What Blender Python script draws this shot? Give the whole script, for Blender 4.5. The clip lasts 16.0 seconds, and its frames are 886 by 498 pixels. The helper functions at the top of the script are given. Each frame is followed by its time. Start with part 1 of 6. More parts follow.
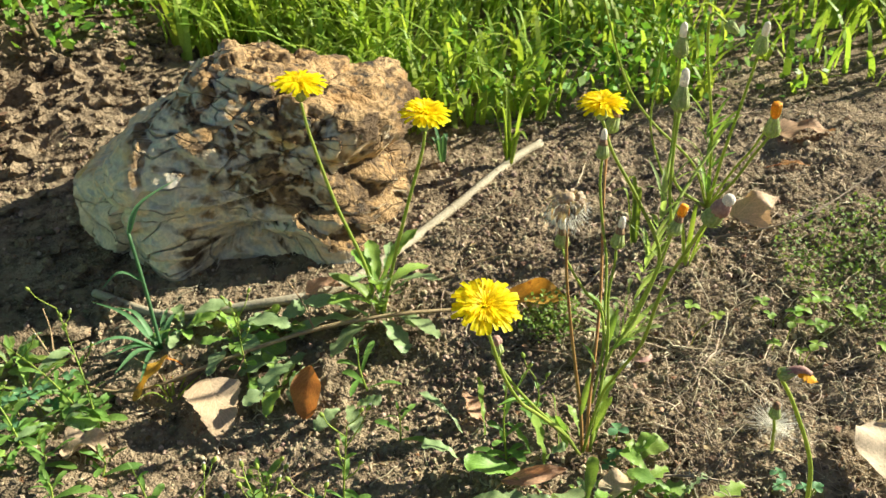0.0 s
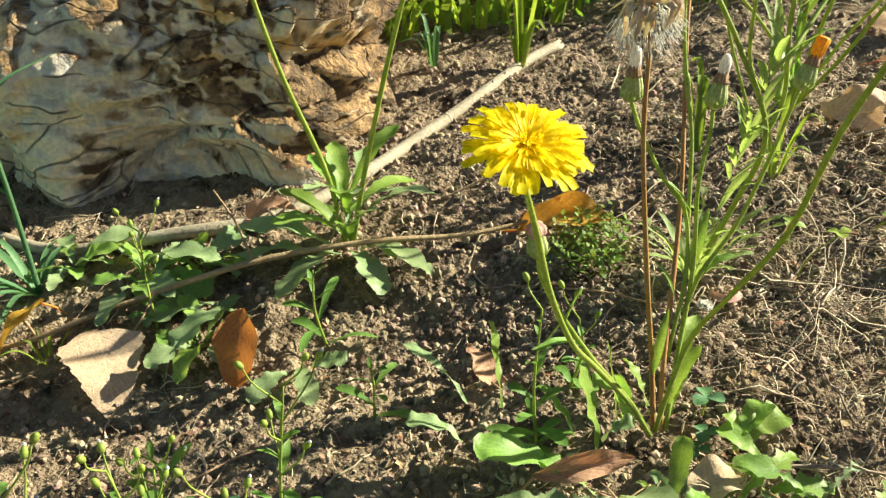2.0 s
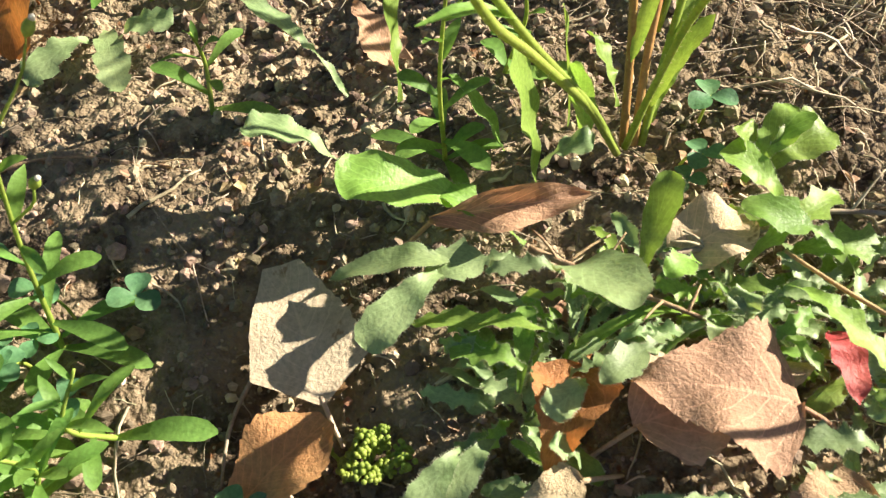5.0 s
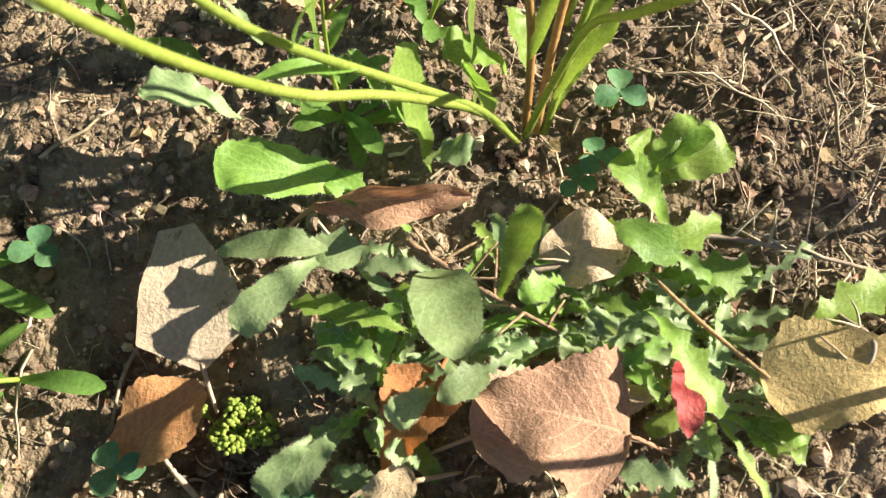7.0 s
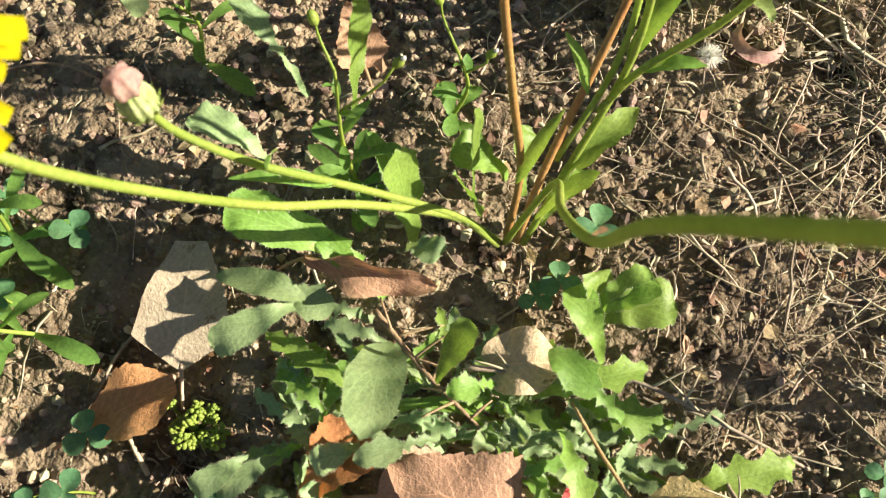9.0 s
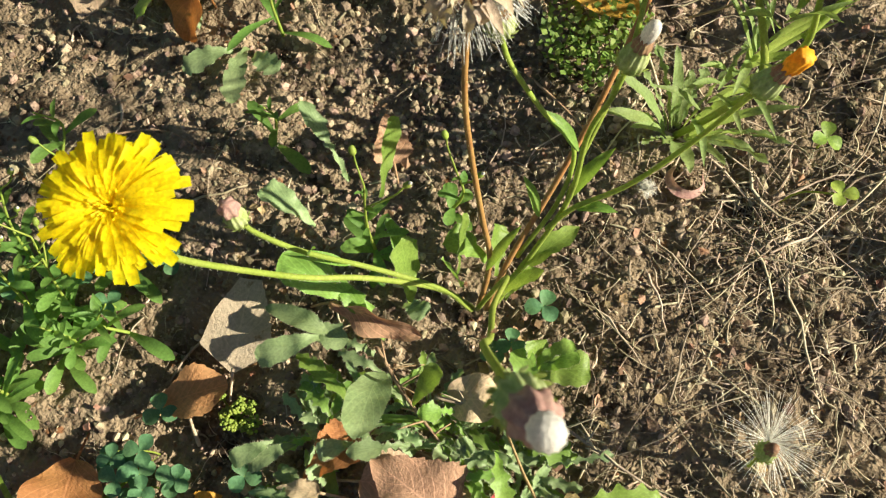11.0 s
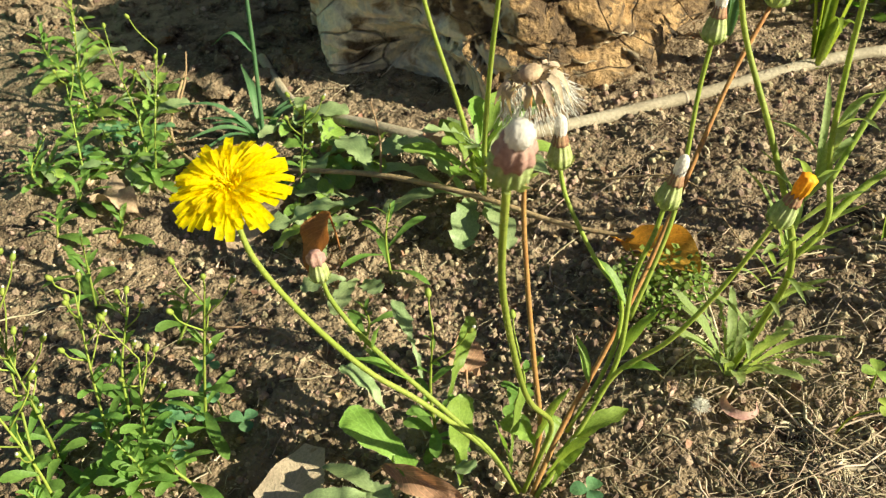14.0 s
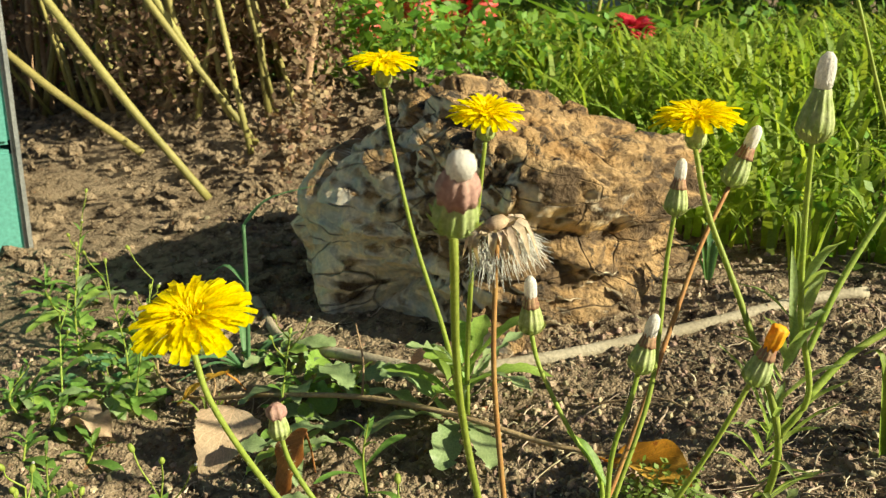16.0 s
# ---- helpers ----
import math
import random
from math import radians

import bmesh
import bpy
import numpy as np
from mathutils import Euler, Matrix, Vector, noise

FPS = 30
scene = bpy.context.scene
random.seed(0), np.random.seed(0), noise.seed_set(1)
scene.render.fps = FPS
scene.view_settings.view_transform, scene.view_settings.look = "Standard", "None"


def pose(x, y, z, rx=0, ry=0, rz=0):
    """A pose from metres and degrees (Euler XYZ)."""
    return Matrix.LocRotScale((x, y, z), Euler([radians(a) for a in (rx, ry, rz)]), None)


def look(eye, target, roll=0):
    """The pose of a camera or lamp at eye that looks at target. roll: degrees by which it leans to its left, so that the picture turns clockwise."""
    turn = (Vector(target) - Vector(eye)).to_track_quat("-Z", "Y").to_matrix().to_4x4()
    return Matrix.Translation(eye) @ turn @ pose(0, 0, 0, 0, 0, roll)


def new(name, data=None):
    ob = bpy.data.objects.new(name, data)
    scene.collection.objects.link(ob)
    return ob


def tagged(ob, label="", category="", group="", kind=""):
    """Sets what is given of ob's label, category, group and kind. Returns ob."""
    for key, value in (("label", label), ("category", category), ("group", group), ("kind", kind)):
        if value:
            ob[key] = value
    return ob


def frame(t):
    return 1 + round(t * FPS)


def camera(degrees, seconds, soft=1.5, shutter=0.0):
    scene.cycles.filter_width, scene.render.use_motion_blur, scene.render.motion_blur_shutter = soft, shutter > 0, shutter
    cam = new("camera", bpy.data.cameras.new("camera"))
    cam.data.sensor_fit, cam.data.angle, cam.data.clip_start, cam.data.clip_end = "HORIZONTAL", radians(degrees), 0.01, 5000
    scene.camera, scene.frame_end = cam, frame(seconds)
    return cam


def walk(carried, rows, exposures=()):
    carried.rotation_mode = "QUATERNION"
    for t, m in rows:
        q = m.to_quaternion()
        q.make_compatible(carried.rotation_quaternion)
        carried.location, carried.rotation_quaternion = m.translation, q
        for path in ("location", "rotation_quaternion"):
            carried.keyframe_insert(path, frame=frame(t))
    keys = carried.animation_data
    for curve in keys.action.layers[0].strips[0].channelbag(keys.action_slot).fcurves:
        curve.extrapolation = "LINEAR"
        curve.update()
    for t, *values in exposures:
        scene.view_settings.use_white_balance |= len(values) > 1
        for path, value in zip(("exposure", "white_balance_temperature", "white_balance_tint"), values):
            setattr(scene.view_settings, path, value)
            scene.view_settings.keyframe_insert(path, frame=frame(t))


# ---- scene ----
cam = camera(53.5, 16.0, soft=1.2)
PATH = [
    (0, (-0.087, -0.419, 0.391), (-0.104, 1.319, -0.598), 0.1),
    (0.5, (-0.095, -0.381, 0.353), (-0.098, 1.375, -0.605), 0.5),
    (1, (-0.1, -0.351, 0.323), (-0.103, 1.403, -0.638), 0.4),
    (1.5, (-0.103, -0.319, 0.284), (-0.104, 1.436, -0.674), 0.4),
    (2, (-0.093, -0.274, 0.246), (-0.076, 1.465, -0.742), 0.7),
    (2.5, (-0.09, -0.239, 0.207), (-0.023, 1.461, -0.844), 1.8),
    (3, (-0.077, -0.216, 0.18), (0.008, 1.419, -0.969), 2.2),
    (3.5, (-0.074, -0.199, 0.166), (0.025, 1.348, -1.097), 2.9),
    (3.7, (-0.075, -0.194, 0.159), (0.017, 1.312, -1.153), 3.0),
    (5.8, (-0.055, -0.134, 0.178), (0.038, 0.825, -1.575), 5.4),
    (6, (-0.056, -0.127, 0.171), (0.037, 0.759, -1.62), 5.9),
    (6.5, (-0.042, -0.123, 0.183), (-0.013, 0.705, -1.637), 4.5),
    (7, (-0.02, -0.117, 0.204), (-0.028, 0.67, -1.635), 4.8),
    (7.5, (-0.005, -0.109, 0.222), (-0.064, 0.657, -1.625), 4.6),
    (8, (0.008, -0.102, 0.232), (-0.098, 0.619, -1.631), 4.4),
    (8.5, (0.01, -0.094, 0.242), (-0.144, 0.6, -1.628), 4.7),
    (9, (0.007, -0.092, 0.241), (-0.19, 0.592, -1.628), 5.0),
    (9.5, (0.014, -0.086, 0.264), (-0.208, 0.61, -1.597), 6.1),
    (9.7, (0.015, -0.09, 0.274), (-0.22, 0.603, -1.588), 6.1),
    (11.8, (0.056, -0.117, 0.352), (-0.347, 0.552, -1.489), 0.4),
    (12, (0.065, -0.126, 0.351), (-0.38, 0.555, -1.476), -0.4),
    (12.5, (0.075, -0.151, 0.332), (-0.475, 0.596, -1.44), -0.9),
    (13, (0.09, -0.161, 0.323), (-0.638, 0.749, -1.303), -1.2),
    (13.5, (0.09, -0.182, 0.311), (-0.775, 0.905, -1.128), 0.1),
    (14, (0.103, -0.185, 0.3), (-0.856, 1.037, -0.959), 1.0),
    (14.5, (0.113, -0.184, 0.284), (-0.924, 1.149, -0.788), 1.1),
    (15, (0.113, -0.185, 0.274), (-0.965, 1.227, -0.644), 1.7),
    (15.5, (0.128, -0.19, 0.279), (-1.008, 1.257, -0.506), 1.8),
    (16, (0.125, -0.194, 0.258), (-1.057, 1.277, -0.405), 1.7),
]
walk(cam, [(t, look(eye, target, roll)) for t, eye, target, roll in PATH],
     exposures=[(0.0, 1.42, 6200, 8), (2.5, 1.54, 6400, 8), (3.5, 1.72, 6450, 10), (6.0, 1.56, 6250, 17), (7.0, 1.52, 6250, 17), (9.0, 1.40, 6300, 15), (9.5, 1.24, 6300, 14),
                (12.5, 1.10, 6500, 10), (13.5, 1.20, 6600, 8), (16.0, 0.98, 6800, 5)])

# ---- light: low warm afternoon sun from the side, clear sky ----
SUN_AZ, SUN_EL = 19.0, 30.0
world = bpy.data.worlds.new("sky")
scene.world = world
world.use_nodes = True
wn = world.node_tree
sky = wn.nodes.new("ShaderNodeTexSky")
sky.sky_type = "NISHITA"
sky.sun_disc = False
sky.sun_elevation = radians(SUN_EL)
sky.sun_rotation = radians(90 - SUN_AZ)
wn.nodes["Background"].inputs["Strength"].default_value = 0.030
wn.links.new(sky.outputs[0], wn.nodes["Background"].inputs["Color"])
sun_data = bpy.data.lights.new("sun", "SUN")
sun_data.energy, sun_data.angle, sun_data.color = 5.0, radians(0.55), (1.0, 0.92, 0.70)
sun = new("sun", sun_data)
ca, sa, ce, se = math.cos(radians(SUN_AZ)), math.sin(radians(SUN_AZ)), math.cos(radians(SUN_EL)), math.sin(radians(SUN_EL))
sun.matrix_world = look((3 * ca * ce, 3 * sa * ce, 3 * se), (0, 0, 0))
cam.data.dof.use_dof, cam.data.dof.focus_distance, cam.data.dof.aperture_fstop = True, 0.31, 46.0

# ---- numeric helpers ----
rng = np.random.default_rng(7)
rnd = random.Random(11)


def hash2(i, j, seed):
    v = np.sin(i * 127.1 + j * 311.7 + seed * 74.7) * 43758.5453
    return v - np.floor(v)


def vnoise(x, y, seed=0):
    """Smooth value noise in -1..1 for arrays."""
    i, j = np.floor(x), np.floor(y)
    u, v = x - i, y - j
    u, v = u * u * (3 - 2 * u), v * v * (3 - 2 * v)
    a, b = hash2(i, j, seed), hash2(i + 1, j, seed)
    c, d = hash2(i, j + 1, seed), hash2(i + 1, j + 1, seed)
    return 2 * (a + (b - a) * u + (c - a) * v + (a - b - c + d) * u * v) - 1


def height(x, y):
    """The ground's height, for numbers or arrays."""
    x, y = np.asarray(x, float), np.asarray(y, float)
    far = np.hypot(x, y)
    z = -0.003 + 0.12 * 0.8 * np.tanh(x / 0.8) + 0.116 * 0.8 * np.tanh(y / 0.8)
    z = z - 0.010 * np.exp(-((x + 0.10) ** 2 + (y + 0.06) ** 2) / 0.05**2)
    z = z - 0.010 * np.exp(-(((x + 0.12) / 0.10) ** 2 + ((y - 0.07) / 0.055) ** 2))
    z = z - 0.014 * np.exp(-(((x + 0.26) / 0.08) ** 2 + ((y - 0.04) / 0.06) ** 2))
    z = z + 0.075 * np.exp(-(((x + 0.78) / 0.26) ** 2 + ((y - 0.66) / 0.20) ** 2))
    z = z + 0.045 * np.exp(-(((x + 0.55) / 0.16) ** 2 + ((y - 0.72) / 0.16) ** 2))
    z = z + 0.030 * np.exp(-(((x + 1.0) / 0.3) ** 2 + ((y - 0.45) / 0.2) ** 2))
    bank = np.clip((y - 0.36) * 4, 0, 1) * np.clip((-0.36 - x) * 5, 0, 1)
    z = z + bank * (0.012 * vnoise(x * 14, y * 14, 5) + 0.010 * vnoise(x * 37, y * 37, 6) + 0.006 * vnoise(x * 80, y * 80, 8))
    z = z + 0.0045 * vnoise(x * 13, y * 13, 1) + 0.0030 * vnoise(x * 34 + 3, y * 34, 2)
    near = np.clip(1.4 - far, 0, 1)
    z = z + near * (0.0018 * vnoise(x * 90, y * 90, 3) + 0.0011 * np.abs(vnoise(x * 210, y * 210, 4)))
    lumps = np.maximum(0.0, vnoise(x * 130 + 3.7 * vnoise(x * 40, y * 40, 21), y * 130, 22)) ** 0.6
    z = z + near * (0.0020 * lumps * (0.6 + 0.4 * vnoise(x * 23, y * 23, 23)) + 0.0011 * vnoise(x * 330, y * 330, 24))
    return z + 0.15 * np.clip(far - 2.5, 0, 60) / 10 * vnoise(x * 0.2, y * 0.2, 9)


def hash1(i, j, seed):
    return math.sin(i * 127.1 + j * 311.7 + seed * 74.7) * 43758.5453 % 1.0


def vnoise1(x, y, seed=0):
    """The same value noise for one point."""
    i, j = math.floor(x), math.floor(y)
    u, v = x - i, y - j
    u, v = u * u * (3 - 2 * u), v * v * (3 - 2 * v)
    a, b = hash1(i, j, seed), hash1(i + 1, j, seed)
    c, d = hash1(i, j + 1, seed), hash1(i + 1, j + 1, seed)
    return 2 * (a + (b - a) * u + (c - a) * v + (a - b - c + d) * u * v) - 1


def level(x, y):
    """The same height for one point."""
    x, y = float(x), float(y)
    far = math.hypot(x, y)
    z = -0.003 + 0.12 * 0.8 * math.tanh(x / 0.8) + 0.116 * 0.8 * math.tanh(y / 0.8)
    z -= 0.010 * math.exp(-((x + 0.10) ** 2 + (y + 0.06) ** 2) / 0.05**2)
    z -= 0.010 * math.exp(-(((x + 0.12) / 0.10) ** 2 + ((y - 0.07) / 0.055) ** 2))
    z -= 0.014 * math.exp(-(((x + 0.26) / 0.08) ** 2 + ((y - 0.04) / 0.06) ** 2))
    z += 0.075 * math.exp(-(((x + 0.78) / 0.26) ** 2 + ((y - 0.66) / 0.20) ** 2))
    z += 0.045 * math.exp(-(((x + 0.55) / 0.16) ** 2 + ((y - 0.72) / 0.16) ** 2))
    z += 0.030 * math.exp(-(((x + 1.0) / 0.3) ** 2 + ((y - 0.45) / 0.2) ** 2))
    bank = min(1, max(0, (y - 0.36) * 4)) * min(1, max(0, (-0.36 - x) * 5))
    if bank:
        z += bank * (0.012 * vnoise1(x * 14, y * 14, 5) + 0.010 * vnoise1(x * 37, y * 37, 6) + 0.006 * vnoise1(x * 80, y * 80, 8))
    z += 0.0045 * vnoise1(x * 13, y * 13, 1) + 0.0030 * vnoise1(x * 34 + 3, y * 34, 2)
    near = min(1, max(0, 1.4 - far))
    if near:
        z += near * (0.0018 * vnoise1(x * 90, y * 90, 3) + 0.0011 * abs(vnoise1(x * 210, y * 210, 4)))
        lumps = max(0.0, vnoise1(x * 130 + 3.7 * vnoise1(x * 40, y * 40, 21), y * 130, 22)) ** 0.6
        z += near * (0.0020 * lumps * (0.6 + 0.4 * vnoise1(x * 23, y * 23, 23)) + 0.0011 * vnoise1(x * 330, y * 330, 24))
    return z + (0.15 * (far - 2.5) / 10 * vnoise1(x * 0.2, y * 0.2, 9) if far > 2.5 else 0.0)


def on_ground(x, y, h=0.0):
    return Vector((x, y, level(x, y) + h))


def spline(pts, n):
    """n points on a Catmull-Rom curve through pts."""
    p = [Vector(q) for q in pts]
    p = [2 * p[0] - p[1], *p, 2 * p[-1] - p[-2]]
    out = []
    for k in range(n):
        s = k / (n - 1) * (len(p) - 3)
        i = min(int(s), len(p) - 4)
        t = s - i
        a, b, c, d = p[i:i + 4]
        out.append(0.5 * (2 * b + (c - a) * t + (2 * a - 5 * b + 4 * c - d) * t * t + (3 * b - a - 3 * c + d) * t**3))
    return out


# ---- materials ----
def node(nt, kind, **sockets):
    n = nt.nodes.new(kind)
    for k, v in sockets.items():
        s = n.inputs[int(k[1:])] if k[0] == "i" and k[1:].isdigit() else n.inputs[k]
        if hasattr(v, "is_output"):
            nt.links.new(v, s)
        else:
            s.default_value = v
    return n


def rgb(c):
    return (c[0], c[1], c[2], 1.0)


def mix(nt, fac, a, b, mode="MIX"):
    m = nt.nodes.new("ShaderNodeMix")
    m.data_type, m.blend_type = "RGBA", mode
    for s, v in ((m.inputs[0], fac), (m.inputs[6], a), (m.inputs[7], b)):
        if hasattr(v, "is_output"):
            nt.links.new(v, s)
        elif isinstance(v, tuple):
            s.default_value = rgb(v)
        else:
            s.default_value = v
    return m.outputs[2]


def math_node(nt, op, a, b=0.0, clamp=False):
    m = nt.nodes.new("ShaderNodeMath")
    m.operation, m.use_clamp = op, clamp
    for s, v in ((m.inputs[0], a), (m.inputs[1], b)):
        if hasattr(v, "is_output"):
            nt.links.new(v, s)
        else:
            s.default_value = v
    return m.outputs[0]


def noise_fac(nt, co, scale, detail=4.0, lo=0.35, hi=0.65, rough=0.6):
    n = node(nt, "ShaderNodeTexNoise", Vector=co, Scale=scale, Detail=detail, Roughness=rough)
    r = node(nt, "ShaderNodeMapRange", i0=n.outputs[0], i1=lo, i2=hi)
    return r.outputs[0]


def surface(name, c1, c2, rough=0.6, s1=60.0, s2=500.0, bump=0.3, trans=0.0, tint=None, spots=None, spot_at=(0.62, 0.7),
            vary=0.18, islands=False, veins=0.0, depth=0.001, spec=0.35, metal=0.0):
    """A two-scale procedural surface; trans lets light through, as leaves and petals do."""
    m = bpy.data.materials.new(name)
    m.use_nodes = True
    nt = m.node_tree
    nt.nodes.clear()
    out = nt.nodes.new("ShaderNodeOutputMaterial")
    co = nt.nodes.new("ShaderNodeTexCoord").outputs["Object"]
    col = mix(nt, noise_fac(nt, co, s1), c1, c2)
    fine = noise_fac(nt, co, s2, 5.0, 0.25, 0.75)
    grey = node(nt, "ShaderNodeMapRange", i0=fine, i3=0.72, i4=1.22).outputs[0]
    col = mix(nt, 1.0, col, node(nt, "ShaderNodeCombineColor", i0=grey, i1=grey, i2=grey).outputs[0], "MULTIPLY")
    if spots:
        col = mix(nt, noise_fac(nt, co, s1 * 2.7, 3.0, *spot_at), col, spots)
    height_in = fine
    if veins:
        uv = node(nt, "ShaderNodeSeparateXYZ", i0=nt.nodes.new("ShaderNodeUVMap").outputs[0])
        across = math_node(nt, "ABSOLUTE", math_node(nt, "SUBTRACT", uv.outputs[0], 0.5))
        saw = math_node(nt, "FRACT", math_node(nt, "MULTIPLY", math_node(nt, "SUBTRACT", uv.outputs[1], math_node(nt, "MULTIPLY", across, 0.75)), 8.0))
        side = math_node(nt, "LESS_THAN", math_node(nt, "ABSOLUTE", math_node(nt, "SUBTRACT", saw, 0.5)), 0.055)
        mid = math_node(nt, "LESS_THAN", across, 0.014)
        line = math_node(nt, "MAXIMUM", side, mid)
        light = tuple(min(1.0, v * 1.6 + 0.04) for v in c1)
        col = mix(nt, math_node(nt, "MULTIPLY", line, veins), col, light)
        net = node(nt, "ShaderNodeTexVoronoi", Vector=co, Scale=900.0)
        net.feature = "DISTANCE_TO_EDGE"
        web = node(nt, "ShaderNodeMapRange", i0=net.outputs[0], i1=0.0, i2=0.09, i3=1.0, i4=0.0).outputs[0]
        col = mix(nt, math_node(nt, "MULTIPLY", web, veins * (0.06 if trans > 0.26 else 0.35)), col, light)
        height_in = math_node(nt, "ADD", math_node(nt, "MULTIPLY", math_node(nt, "ADD", line, math_node(nt, "MULTIPLY", web, 0.05 if trans > 0.26 else 0.4)), -0.6), fine)
    geo = nt.nodes.new("ShaderNodeNewGeometry").outputs["Random Per Island"] if islands else nt.nodes.new("ShaderNodeObjectInfo").outputs["Random"]
    val = node(nt, "ShaderNodeMapRange", i0=geo, i3=1 - vary, i4=1 + vary).outputs[0]
    hue = node(nt, "ShaderNodeMapRange", i0=math_node(nt, "FRACT", math_node(nt, "MULTIPLY", geo, 7.31)), i3=0.5 - vary * 0.06, i4=0.5 + vary * 0.06).outputs[0]
    col = node(nt, "ShaderNodeHueSaturation", Hue=hue, Value=val, Color=col).outputs[0]
    bmp = node(nt, "ShaderNodeBump", Strength=bump, Distance=depth, Height=height_in)
    p = node(nt, "ShaderNodeBsdfPrincipled", Roughness=rough, Metallic=metal, Normal=bmp.outputs[0])
    p.inputs["Base Color"].default_value = rgb(c1)
    nt.links.new(col, p.inputs["Base Color"])
    p.inputs["Specular IOR Level"].default_value = spec
    shader = p.outputs[0]
    if trans:
        tcol = mix(nt, 1.0, col, tint or (1.3, 1.25, 0.7), "MULTIPLY")
        tr = node(nt, "ShaderNodeBsdfTranslucent", Color=tcol)
        shader = node(nt, "ShaderNodeMixShader", i0=trans, i1=shader, i2=tr.outputs[0]).outputs[0]
    nt.links.new(shader, out.inputs[0])
    return m


def soil_surface():
    m = bpy.data.materials.new("soil")
    m.use_nodes = True
    nt = m.node_tree
    nt.nodes.clear()
    out = nt.nodes.new("ShaderNodeOutputMaterial")
    co = nt.nodes.new("ShaderNodeTexCoord").outputs["Object"]
    col = mix(nt, noise_fac(nt, co, 9.0), (0.215, 0.158, 0.102), (0.375, 0.288, 0.190))
    col = mix(nt, noise_fac(nt, co, 55.0, 5.0, 0.46, 0.68), col, (0.042, 0.027, 0.018))
    col = mix(nt, noise_fac(nt, co, 330.0, 4.0, 0.54, 0.74), col, (0.40, 0.32, 0.22))
    col = mix(nt, noise_fac(nt, co, 160.0, 2.0, 0.66, 0.74), col, (0.24, 0.115, 0.055))
    v = node(nt, "ShaderNodeTexVoronoi", Vector=co, Scale=420.0)
    v2 = node(nt, "ShaderNodeTexVoronoi", Vector=co, Scale=150.0)
    n = node(nt, "ShaderNodeTexNoise", Vector=co, Scale=700.0, Detail=6.0)
    h = math_node(nt, "ADD", math_node(nt, "MULTIPLY", v.outputs[0], -0.6), math_node(nt, "ADD", n.outputs[0], math_node(nt, "MULTIPLY", v2.outputs[0], -0.9)))
    b = node(nt, "ShaderNodeBump", Strength=1.0, Distance=0.0030, Height=h)
    p = node(nt, "ShaderNodeBsdfPrincipled", Roughness=0.95, Normal=b.outputs[0])
    nt.links.new(col, p.inputs["Base Color"])
    p.inputs["Specular IOR Level"].default_value = 0.15
    nt.links.new(p.outputs[0], out.inputs[0])
    return m


